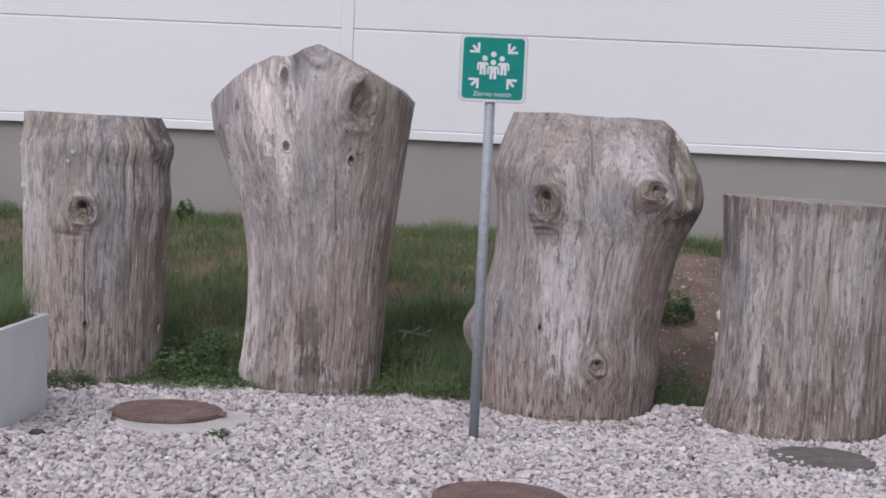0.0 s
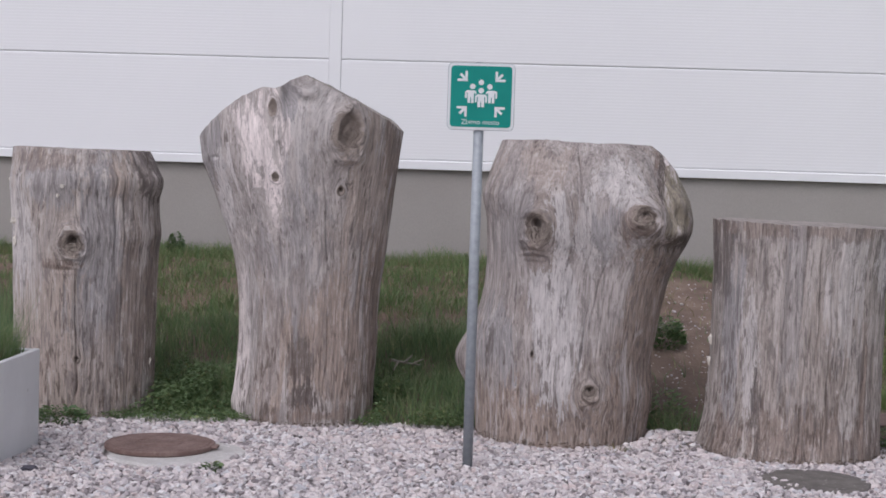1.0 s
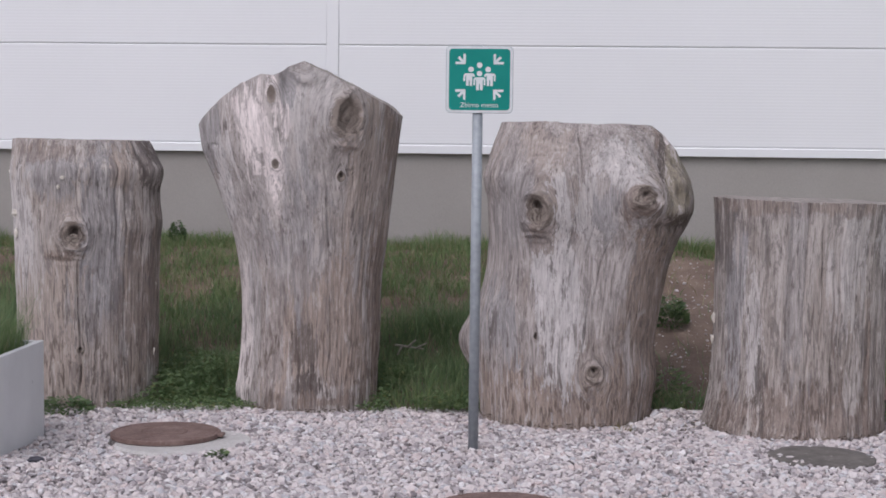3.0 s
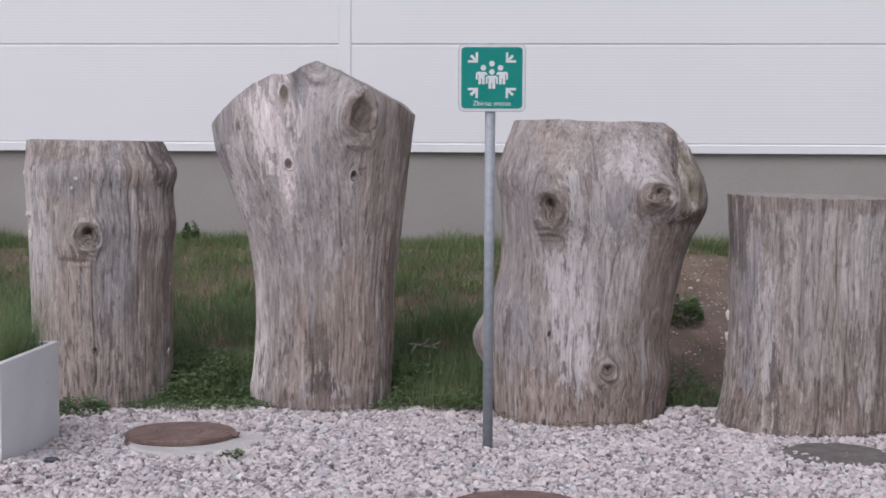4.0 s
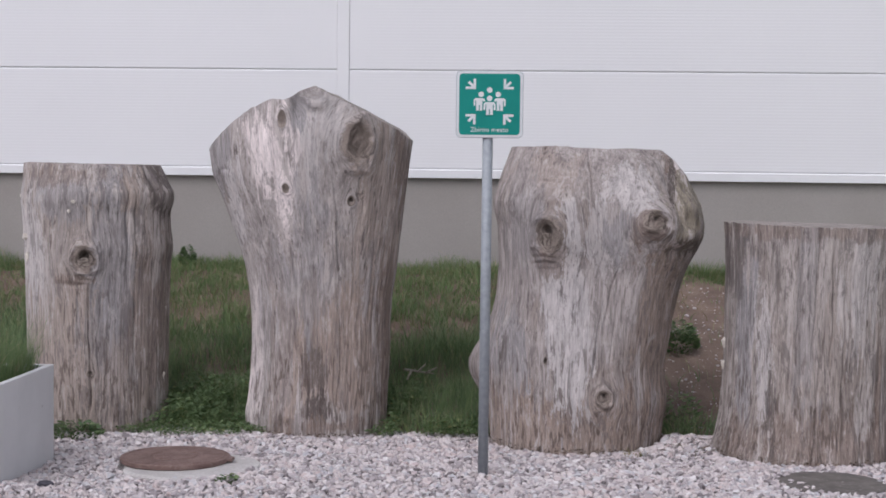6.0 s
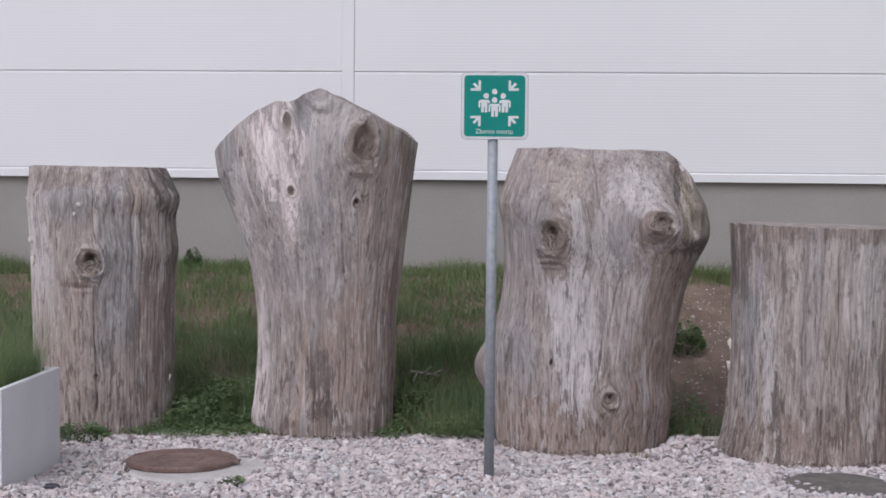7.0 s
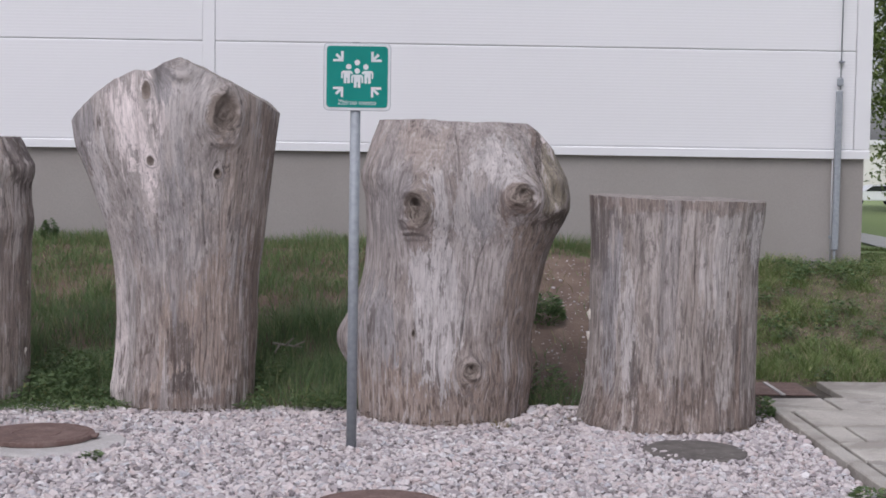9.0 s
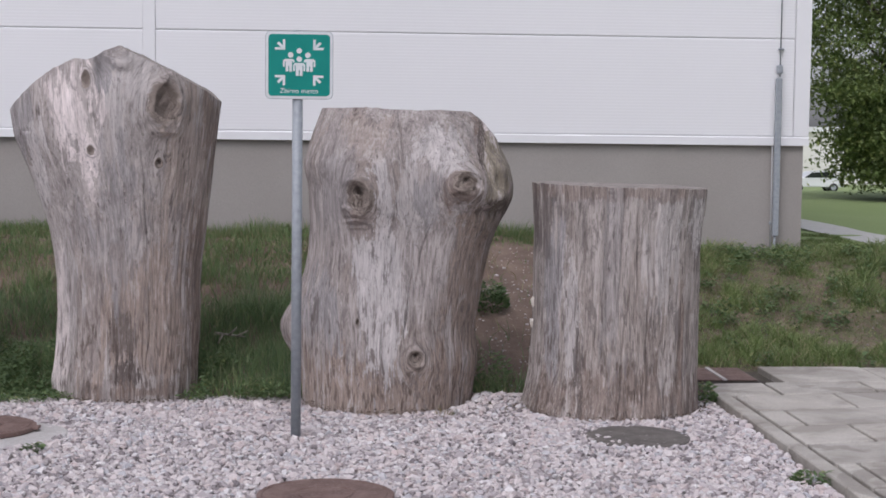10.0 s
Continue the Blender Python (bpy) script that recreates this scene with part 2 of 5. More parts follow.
RUSSET, OLIVE = (0.325, 0.252, 0.205), (0.255, 0.222, 0.165)
BASES = dict(a=(-3.0, 10.2, 0), b=(-1.45, 10.15, 0), c=(0.27, 9.9, 0), d=(1.7, 9.65, 0))
SILVER, ROSE, TAN, UMBER, STEEL, BLOTCH_AND_SHADE = (0.545, 0.515, 0.498), (0.76, 0.69, 0.665), (0.40, 0.335, 0.29), (0.235, 0.182, 0.152), (0.315, 0.302, 0.304), (0.092, 0.076, 0.069)
WOOD = dict(
    a=weathered_wood("weathered_wood_a", BASES["a"], (0.47, 0.43, 0.40), (0.335, 0.30, 0.28), (0.15, 0.133, 0.13), (0.31, 0.245, 0.20),
                     [(-3.38, 1.15, 0.16, 0.65, SILVER, 0.85), (-3.15, 0.38, 0.30, 0.50, TAN, 0.85), (-2.60, 0.7, 0.10, 0.7, UMBER, 0.7), (-2.80, 1.15, 0.14, 0.50, STEEL, 0.75), (-2.66, 1.55, 0.06, 0.18, TAN, 0.9), (-2.55, 1.62, 0.07, 0.20, BLOTCH_AND_SHADE, 0.7),
                      # the thin umber strip colours in the shade of the folds below the knot
                      (-3.1, 1.52, 0.24, 0.16, STEEL, 0.7), (-3.2, 1.67, 0.30, 0.07, UMBER, 0.6), (-2.7, 0.5, 0.06, 0.40, BLOTCH_AND_SHADE, 0.35), (-2.86, 0.62, 0.10, 0.35, STEEL, 0.6), (-2.8, 0.2, 0.16, 0.30, TAN, 0.5), (-3.03, 0.985, 0.13, 0.03, UMBER, 0.8)],
                     SCARS["a"], 1, 0.56, 0.55, 0.60),
    b=weathered_wood("weathered_wood_b", BASES["b"], (0.47, 0.43, 0.405), (0.345, 0.315, 0.298), (0.19, 0.168, 0.16), (0.315, 0.26, 0.222),
                     [(-1.32, 0.48, 0.45, 0.55, RUSSET, 0.75), (-1.74, 1.90, 0.15, 0.30, ROSE, 1.0), (-1.53, 1.92, 0.04, 0.16, ROSE, 0.9), (-1.62, 1.48, 0.06, 0.32, ROSE, 1.0), (-1.88, 0.45, 0.08, 0.65, ROSE, 0.65), (-2.08, 1.78, 0.11, 0.20, STEEL, 0.75), (-1.98, 1.42, 0.07, 0.38, SILVER, 1.0),
                      (-1.45, 1.80, 0.06, 0.35, SILVER, 0.8), (-1.30, 2.02, 0.10, 0.22, SILVER, 0.7), (-1.0, 1.95, 0.04, 0.18, TAN, 0.9), (-1.05, 1.45, 0.14, 0.45, TAN, 0.75), (-1.46, 0.42, 0.10, 0.16, BLOTCH_AND_SHADE, 0.7), (-1.40, 0.15, 0.13, 0.13, BLOTCH_AND_SHADE, 0.9), (-1.30, 0.05, 0.30, 0.07, UMBER, 0.8),
                      # the steel patch by the top notch paints its recess darker, as if shaded
                      (-1.45, 1.15, 0.18, 0.40, STEEL, 0.55), (-1.53, 2.10, 0.05, 0.12, STEEL, 0.9), (-0.90, 1.75, 0.045, 0.28, UMBER, 0.9), (-1.02, 0.6, 0.05, 0.6, UMBER, 0.8), (-1.70, 0.75, 0.14, 0.45, STEEL, 0.4)],
                     SCARS["b"], 2, 0.57, 0.59, 0.61, [(-1.44, 2.24, 0.13, 0.11)]),
    c=weathered_wood("weathered_wood_c", BASES["c"], (0.45, 0.412, 0.39), (0.315, 0.282, 0.265), (0.155, 0.137, 0.132), (0.285, 0.225, 0.185),
                     # umber below the two upper knots is fold shade put into the colour
                     [(0.3, 0.12, 0.8, 0.26, RUSSET, 0.8), (0.74, 0.75, 0.16, 0.55, RUSSET, 0.75), (0.20, 0.80, 0.17, 0.60, SILVER, 1.0), (0.55, 1.62, 0.15, 0.14, SILVER, 0.8), (-0.2, 0.62, 0.12, 0.22, STEEL, 0.85), (-0.22, 0.60, 0.03, 0.12, BLOTCH_AND_SHADE, 0.6), (0.38, 1.30, 0.12, 0.25, SILVER, 0.7),
                      # dark strips paint the shade of the burl's crease and underside
                      (0.93, 1.52, 0.14, 0.26, OLIVE, 0.95), (0.80, 1.80, 0.05, 0.10, UMBER, 0.9), (0.865, 1.81, 0.03, 0.05, ROSE, 1.0), (0.0, 1.72, 0.25, 0.12, TAN, 0.5), (0.065, 1.20, 0.10, 0.10, UMBER, 0.7), (0.68, 1.36, 0.13, 0.09, UMBER, 0.8), (0.41, 0.30, 0.10, 0.13, TAN, 0.9), (0.815, 1.66, 0.025, 0.20, BLOTCH_AND_SHADE, 0.85), (0.95, 1.27, 0.12, 0.06, BLOTCH_AND_SHADE, 0.6), (0.47, 1.35, 0.08, 0.16, STEEL, 0.7), (-0.1, 1.45, 0.10, 0.35, STEEL, 0.45)],
                     SCARS["c"], 3, 0.58, 0.57, 0.615),
    d=weathered_wood("weathered_wood_d", BASES["d"], (0.44, 0.40, 0.372), (0.285, 0.256, 0.236), (0.115, 0.102, 0.098), (0.250, 0.212, 0.184),
                     [(1.7, 0.40, 0.45, 0.6, TAN, 0.3), (1.27, 0.75, 0.04, 0.70, STEEL, 0.9), (1.36, 0.5, 0.05, 0.40, SILVER, 0.8), (2.17, 1.2, 0.07, 0.2, SILVER, 0.9), (1.93, 1.0, 0.13, 0.4, SILVER, 0.6), (1.7, 0.10, 0.6, 0.16, UMBER, 0.7), (1.22, 1.25, 0.05, 0.25, BLOTCH_AND_SHADE, 0.6), (1.40, 0.28, 0.025, 0.25, BLOTCH_AND_SHADE, 0.7), (1.7, 1.38, 0.6, 0.05, UMBER, 0.6), (2.05, 0.5, 0.03, 0.5, UMBER, 0.7), (1.6, 0.9, 0.08, 0.5, STEEL, 0.5)],
                     SCARS["d"], 4, 0.56, 0.57, 0.595))

KNOT, nt, b = material("knot_wood", 0.88)
v = coords(nt)
c = mix(nt, ramp(nt, noise_of(nt, v, 15, 5, 0.6, 3.0), (0.42, 0.0), (0.58, 1.0)), (0.10, 0.080, 0.068), (0.33, 0.28, 0.24))
paint(nt, b, mix(nt, ramp(nt, noise_of(nt, v, 14, 3), (0.5, 0.0), (0.62, 0.7)), c, (0.25, 0.20, 0.17)))
bump(nt, b, noise_of(nt, v, 22, 4, 0.6, 3.0), 0.3, 0.006)
# near-black colour that stands for the shade inside a knot hole
HOLE_SHADE, nt, b = material("knot_hole_shade", 0.95)
paint(nt, b, ramp(nt, noise_of(nt, coords(nt), 40, 3), (0.3, (0.03, 0.025, 0.022)), (0.7, (0.08, 0.065, 0.055))))
CUT, nt, b = material("sawn_end", 0.9)
v = coords(nt)
paint(nt, b, ramp(nt, noise_of(nt, v, 14, 5), (0.3, (0.19, 0.165, 0.15)), (0.7, (0.36, 0.32, 0.29))))
bump(nt, b, noise_of(nt, v, 50, 4), 0.5, 0.006)
FUNGUS, nt, b = material("bracket_fungus", 0.8)
paint(nt, b, ramp(nt, noise_of(nt, coords(nt), 70, 3), (0.3, (0.48, 0.43, 0.37)), (0.7, (0.72, 0.68, 0.62))))

WHITE, nt, b = material("white_coated_steel", 0.45)
v = coords(nt, out="Generated")
g = nt.nodes.new("ShaderNodeNewGeometry")
paint(nt, b, mix(nt, ramp(nt, noise_of(nt, g.outputs["Position"], 0.7, 4), (0.3, 0.0), (0.75, 0.35)), (0.745, 0.745, 0.755), (0.69, 0.69, 0.705)))
bump(nt, b, noise_of(nt, g.outputs["Position"], 2.5, 3), 0.05, 0.01)
JOINT, nt, b = material("joint_seal", 0.8)
paint(nt, b, ramp(nt, noise_of(nt, coords(nt), 3, 3), (0.3, (0.42, 0.42, 0.43)), (0.7, (0.50, 0.50, 0.51))))
TRIM, nt, b = material("white_trim", 0.4)
paint(nt, b, ramp(nt, noise_of(nt, coords(nt), 1.2, 4), (0.3, (0.72, 0.72, 0.73)), (0.7, (0.77, 0.77, 0.78))))
PLINTH, nt, b = material("grey_render", 0.9)
g = nt.nodes.new("ShaderNodeNewGeometry")
c = ramp(nt, noise_of(nt, g.outputs["Position"], 0.9, 5), (0.3, (0.295, 0.270, 0.250)), (0.7, (0.345, 0.322, 0.303)))
paint(nt, b, mix(nt, ramp(nt, noise_of(nt, g.outputs["Position"], 130, 3), (0.35, 0.25), (0.6, 0.0)), c, (0.2, 0.19, 0.18)))
bump(nt, b, noise_of(nt, g.outputs["Position"], 160, 3), 0.4, 0.003)

GALV, nt, b = material("galvanised_steel", 0.5, 0.05)
paint(nt, b, ramp(nt, noise_of(nt, coords(nt), 30, 4), (0.3, (0.25, 0.272, 0.295)), (0.7, (0.33, 0.355, 0.38))))
GREEN, nt, b = material("sign_green", 0.55)
b.inputs["Specular IOR Level"].default_value = 0.2
paint(nt, b, ramp(nt, noise_of(nt, coords(nt), 5, 4), (0.3, (0.004, 0.195, 0.162)), (0.7, (0.008, 0.235, 0.195))))
SIGNWHITE, nt, b = material("sign_white", 0.35)
paint(nt, b, ramp(nt, noise_of(nt, coords(nt), 12, 4), (0.3, (0.56, 0.59, 0.60)), (0.7, (0.66, 0.68, 0.69))))

RUST, nt, b = material("rusty_cast_iron", 0.8, 0.1)
v = coords(nt)
c = ramp(nt, noise_of(nt, v, 9, 6, 0.65), (0.3, (0.11, 0.068, 0.058)), (0.5, (0.165, 0.105, 0.09)), (0.75, (0.235, 0.165, 0.145)))
paint(nt, b, mix(nt, ramp(nt, noise_of(nt, v, 70, 3), (0.5, 0.0), (0.75, 0.5)), c, (0.3, 0.23, 0.2)))
bump(nt, b, noise_of(nt, v, 60, 5), 0.5, 0.006)
CONCRETE, nt, b = material("pale_concrete", 0.9)
v = coords(nt)
c = ramp(nt, noise_of(nt, v, 6, 5), (0.3, (0.42, 0.40, 0.385)), (0.7, (0.58, 0.56, 0.545)))
paint(nt, b, mix(nt, ramp(nt, noise_of(nt, v, 60, 4), (0.4, 0.4), (0.6, 0.0)), c, (0.33, 0.31, 0.29)))
bump(nt, b, noise_of(nt, v, 80, 4), 0.5, 0.004)
DARKCOVER, nt, b = material("dirty_concrete_cover", 0.9)
v = coords(nt)
c = ramp(nt, noise_of(nt, v, 8, 5), (0.3, (0.095, 0.084, 0.076)), (0.7, (0.175, 0.158, 0.143)))
paint(nt, b, mix(nt, ramp(nt, noise_of(nt, v, 30, 3), (0.62, 0.0), (0.7, 0.6)), c, (0.38, 0.36, 0.33)))
bump(nt, b, noise_of(nt, v, 60, 4), 0.5, 0.004)
SLAB, nt, b = material("paving_slab", 0.95)
b.inputs["Specular IOR Level"].default_value = 0.2
g = nt.nodes.new("ShaderNodeNewGeometry")
oi = nt.nodes.new("ShaderNodeObjectInfo")
c = ramp(nt, noise_of(nt, g.outputs["Position"], 2.2, 6, 0.6, 0.5), (0.40, (0.37, 0.338, 0.298)), (0.5, (0.50, 0.465, 0.415)), (0.60, (0.60, 0.565, 0.51)))
c = mix(nt, ramp(nt, oi.outputs["Random"], (0.0, 0.0), (1.0, 0.35)), c, (0.33, 0.315, 0.29))
c = mix(nt, ramp(nt, noise_of(nt, g.outputs["Position"], 1.1, 4, 0.6, 1.0), (0.56, 0.0), (0.60, 0.6)), c, (0.25, 0.225, 0.20))
paint(nt, b, mix(nt, ramp(nt, noise_of(nt, g.outputs["Position"], 110, 3), (0.4, 0.35), (0.6, 0.0)), c, (0.25, 0.235, 0.215)))
bump(nt, b, noise_of(nt, g.outputs["Position"], 120, 4), 0.4, 0.003)
PLANTER, nt, b = material("planter_paint", 0.6)
v = coords(nt)
c = ramp(nt, noise_of(nt, v, 3, 5), (0.3, (0.66, 0.665, 0.67)), (0.7, (0.74, 0.745, 0.75)))
paint(nt, b, mix(nt, ramp(nt, noise_of(nt, v, 22, 3), (0.70, 0.0), (0.76, 0.6)), c, (0.4, 0.39, 0.38)))
bump(nt, b, noise_of(nt, v, 9, 4), 0.15, 0.006)

STONE, nt, b = material("gravel_stone", 0.8)
g = nt.nodes.new("ShaderNodeNewGeometry")
c = ramp(nt, g.outputs["Random Per Island"], (0.0, (0.15, 0.130, 0.135)), (0.10, (0.33, 0.295, 0.30)), (0.24, (0.49, 0.445, 0.45)), (0.45, (0.62, 0.555, 0.54)),
         (0.62, (0.63, 0.59, 0.585)), (0.78, (0.54, 0.445, 0.425)), (0.88, (0.44, 0.44, 0.465)), (1.0, (0.74, 0.71, 0.70)))
paint(nt, b, mix(nt, ramp(nt, noise_of(nt, g.outputs["Position"], 90, 3), (0.35, 0.35), (0.6, 0.0)), c, (0.36, 0.32, 0.31)))
bump(nt, b, noise_of(nt, g.outputs["Position"], 150, 3), 0.4, 0.003)
GRIT, nt, b = material("gravel_grit", 0.9)
g = nt.nodes.new("ShaderNodeNewGeometry")
vo = nt.nodes.new("ShaderNodeTexVoronoi")
vo.inputs["Scale"].default_value = 34
nt.links.new(g.outputs["Position"], vo.inputs["Vector"])
paint(nt, b, ramp(nt, vo.outputs["Color"], (0.1, (0.38, 0.35, 0.34)), (0.5, (0.52, 0.48, 0.47)), (0.9, (0.62, 0.58, 0.57))))
bump(nt, b, vo.outputs["Distance"], 0.8, 0.02)
SOIL, nt, b = material("bank_soil", 0.95)
g = nt.nodes.new("ShaderNodeNewGeometry")
c = ramp(nt, noise_of(nt, g.outputs["Position"], 3.5, 6, 0.65), (0.3, (0.10, 0.070, 0.054)), (0.55, (0.165, 0.117, 0.09)), (0.75, (0.23, 0.172, 0.135)))
c = mix(nt, ramp(nt, noise_of(nt, g.outputs["Position"], 45, 4), (0.62, 0.0), (0.72, 0.6)), c, (0.30, 0.25, 0.205))
paint(nt, b, c)
bump(nt, b, noise_of(nt, g.outputs["Position"], 40, 5), 0.8, 0.02)
LAWN, nt, b = material("far_lawn", 0.9)
g = nt.nodes.new("ShaderNodeNewGeometry")
paint(nt, b, mix(nt, ramp(nt, noise_of(nt, g.outputs["Position"], 0.5, 5), (0.35, 0.0), (0.7, 1.0)), (0.25, 0.33, 0.13),
                 ramp(nt, noise_of(nt, g.outputs["Position"], 25, 4), (0.3, (0.20, 0.28, 0.105)), (0.7, (0.34, 0.41, 0.18)))))
JOINTSOIL, nt, b = material("joint_soil", 0.95)
paint(nt, b, ramp(nt, noise_of(nt, coords(nt), 20, 4), (0.3, (0.035, 0.03, 0.024)), (0.7, (0.10, 0.085, 0.065))))
MOSSY, nt, b = material("mossy_earth", 0.95)
g = nt.nodes.new("ShaderNodeNewGeometry")
c = ramp(nt, noise_of(nt, g.outputs["Position"], 6, 6, 0.65), (0.35, (0.075, 0.055, 0.042)), (0.62, (0.20, 0.148, 0.112)))
c = mix(nt, ramp(nt, noise_of(nt, g.outputs["Position"], 14.0, 6, 0.75), (0.46, 0.0), (0.54, 0.7)), c, (0.085, 0.10, 0.042))
paint(nt, b, c)
bump(nt, b, noise_of(nt, g.outputs["Position"], 40, 5), 0.8, 0.02)
POT, nt, b = material("potting_soil", 0.95)
paint(nt, b, ramp(nt, noise_of(nt, coords(nt), 40, 4), (0.3, (0.02, 0.016, 0.013)), (0.7, (0.06, 0.05, 0.04))))


def leaf_material(name, *stops, rough=0.6):
    m, nt, b = material(name, rough)
    g = nt.nodes.new("ShaderNodeNewGeometry")
    c = ramp(nt, g.outputs["Random Per Island"], *stops)
    paint(nt, b, mix(nt, ramp(nt, noise_of(nt, g.outputs["Position"], 2.2, 3), (0.35, 0.0), (0.65, 0.55)), c, stops[0][1]))
    b.inputs["Subsurface Weight"].default_value = 0.0
    tr = nt.nodes.new("ShaderNodeBsdfTranslucent")
    nt.links.new(c, tr.inputs["Color"])
    ms = nt.nodes.new("ShaderNodeMixShader")
    ms.inputs[0].default_value = 0.35
    nt.links.new(b.outputs[0], ms.inputs[1])
    nt.links.new(tr.outputs[0], ms.inputs[2])
    nt.links.new(ms.outputs[0], nt.nodes["Material Output"].inputs["Surface"])
    return m


GRASS = leaf_material("grass_blade", (0.0, (0.10, 0.17, 0.065)), (0.4, (0.155, 0.24, 0.09)), (0.72, (0.21, 0.29, 0.12)), (0.86, (0.29, 0.29, 0.16)), (1.0, (0.46, 0.38, 0.25)))
VERGE = leaf_material("verge_blade", (0.0, (0.12, 0.18, 0.06)), (0.35, (0.21, 0.29, 0.10)), (0.7, (0.29, 0.36, 0.14)), (0.88, (0.36, 0.37, 0.19)), (1.0, (0.50, 0.42, 0.27)))
LUSH = leaf_material("lush_grass", (0.0, (0.10, 0.16, 0.075)), (0.45, (0.155, 0.235, 0.105)), (0.82, (0.22, 0.30, 0.135)), (1.0, (0.34, 0.34, 0.18)))
DRYGRASS = leaf_material("dry_grass", (0.0, (0.12, 0.13, 0.05)), (0.4, (0.22, 0.18, 0.09)), (1.0, (0.36, 0.28, 0.17)))
WEED = leaf_material("weed_leaf", (0.0, (0.095, 0.155, 0.066)), (0.5, (0.145, 0.22, 0.09)), (0.90, (0.20, 0.275, 0.12)), (1.0, (0.34, 0.33, 0.14)))
BUSH = leaf_material("bush_leaf", (0.0, (0.08, 0.14, 0.06)), (0.6, (0.12, 0.19, 0.08)), (1.0, (0.18, 0.235, 0.10)))
TREELEAF = leaf_material("tree_leaf", (0.0, (0.12, 0.17, 0.06)), (0.5, (0.19, 0.26, 0.085)), (0.9, (0.27, 0.33, 0.11)), (1.0, (0.36, 0.39, 0.14)))
BARK, nt, b = material("tree_bark", 0.95)
paint(nt, b, ramp(nt, noise_of(nt, coords(nt, (1, 1, 0.2)), 14, 5), (0.3, (0.05, 0.04, 0.032)), (0.7, (0.16, 0.13, 0.105))))
TWIG, nt, b = material("bleached_twig", 0.9)
paint(nt, b, ramp(nt, noise_of(nt, coords(nt), 50, 3), (0.3, (0.24, 0.22, 0.18)), (0.7, (0.40, 0.37, 0.31))))
PATHMAT, nt, b = material("footpath_asphalt", 0.9)
g = nt.nodes.new("ShaderNodeNewGeometry")
paint(nt, b, ramp(nt, noise_of(nt, g.outputs["Position"], 8, 5), (0.3, (0.54, 0.53, 0.50)), (0.7, (0.64, 0.63, 0.60))))
SLATE, nt, b = material("dark_slate", 0.7)
paint(nt, b, ramp(nt, noise_of(nt, coords(nt), 30, 4), (0.3, (0.035, 0.033, 0.045)), (0.7, (0.09, 0.085, 0.105))))
CARPAINT, nt, b = material("car_paint", 0.25)
paint(nt, b, ramp(nt, noise_of(nt, coords(nt), 1, 2), (0.3, (0.66, 0.67, 0.68)), (0.7, (0.72, 0.73, 0.74))))
GLASS, nt, b = material("tinted_glass", 0.08)
b.inputs["Base Color"].default_value = (0.02, 0.022, 0.025, 1)
RUBBER, nt, b = material("rubber", 0.85)
b.inputs["Base Color"].default_value = (0.02, 0.02, 0.02, 1)
HOUSE, nt, b = material("house_render", 0.9)
paint(nt, b, ramp(nt, noise_of(nt, coords(nt), 0.6, 4), (0.3, (0.66, 0.645, 0.60)), (0.7, (0.74, 0.725, 0.69))))
ROOF, nt, b = material("roof_tile", 0.85)
paint(nt, b, ramp(nt, noise_of(nt, coords(nt), 3, 4), (0.3, (0.20, 0.10, 0.07)), (0.7, (0.30, 0.16, 0.11))))


# ---- ground: one sheet with the grassed bank in front of the building ----
def bank(x, y):
    x, y = np.asarray(x, dtype=float), np.asarray(y, dtype=float)
    right = smooth(1.5, 2.7, x)
    foot = 10.0 + 1.3 * right
    top = 0.80 - 0.16 * smooth(1.2, 3.6, x)
    t = np.clip((y - foot) / (13.5 - foot), 0, 1)
    lift = 0.75 * t + 0.25 * t * t * (3 - 2 * t)
    lumps = 0.07 * (hash_noise(x, y, 1.6, 3) - 0.5) + 0.04 * (hash_noise(x, y, 4.1, 5) - 0.5)
    return -0.035 - 2.4 * smooth(31, 75, y) + (top + 0.035) * lift + lumps * smooth(0.0, 0.3, t) * (1 - smooth(14.0, 16.0, y) * 0.6)


gx = np.concatenate([[-400, -200, -100, -50, -25, -14], np.arange(-9, 10, 0.11), [11, 13, 16, 20, 30, 50, 100, 200, 400]])
gy = np.concatenate([[-400, -200, -100, -50, -25, -10, 0, 4], np.arange(6, 9.5, 0.5), np.arange(9.5, 14.6, 0.11), [15, 15.5, 16, 17, 18, 20, 23, 27, 30, 33, 37, 42, 48, 55, 62, 70, 80, 100, 200, 400]])
GX, GY = np.meshgrid(gx, gy)
GZ = bank(GX, GY)
nx, ny = len(gx), len(gy)
idx = np.arange(nx * ny).reshape(ny, nx)
quads = np.stack([idx[:-1, :-1], idx[:-1, 1:], idx[1:, 1:], idx[1:, :-1]], -1).reshape(-1, 4)
ground_me = mesh_of("ground", np.stack([GX, GY, GZ], -1).reshape(-1, 3), quads, SOIL, True)
ground_me.materials.append(GRIT)
ground_me.materials.append(LAWN)
ground_me.materials.append(MOSSY)
qc = np.stack([GX, GY], -1).reshape(-1, 2)[quads].mean(1)
kind = np.where((qc[:, 1] < 9.95) & (qc[:, 0] < 2.36), 1, np.where((qc[:, 1] > 14.3) | (np.abs(qc[:, 0]) > 9), 2, np.where((qc[:, 0] > 2.3) & (qc[:, 1] > 11.2), 3, 0)))
ground_me.polygons.foreach_set("material_index", kind.astype(np.int32))
ground = tagged(new("ground", ground_me), "grassed earth bank rising from pale gravel to the building", "ground", kind="structure")

# ---- building with ribbed white panels over a grey plinth ----
WALL_Y = 14.0
building = thing("industrial_building", -5, 20, 0.6, "white ribbed metal-panel industrial building on a grey rendered plinth", "building", kind="structure")
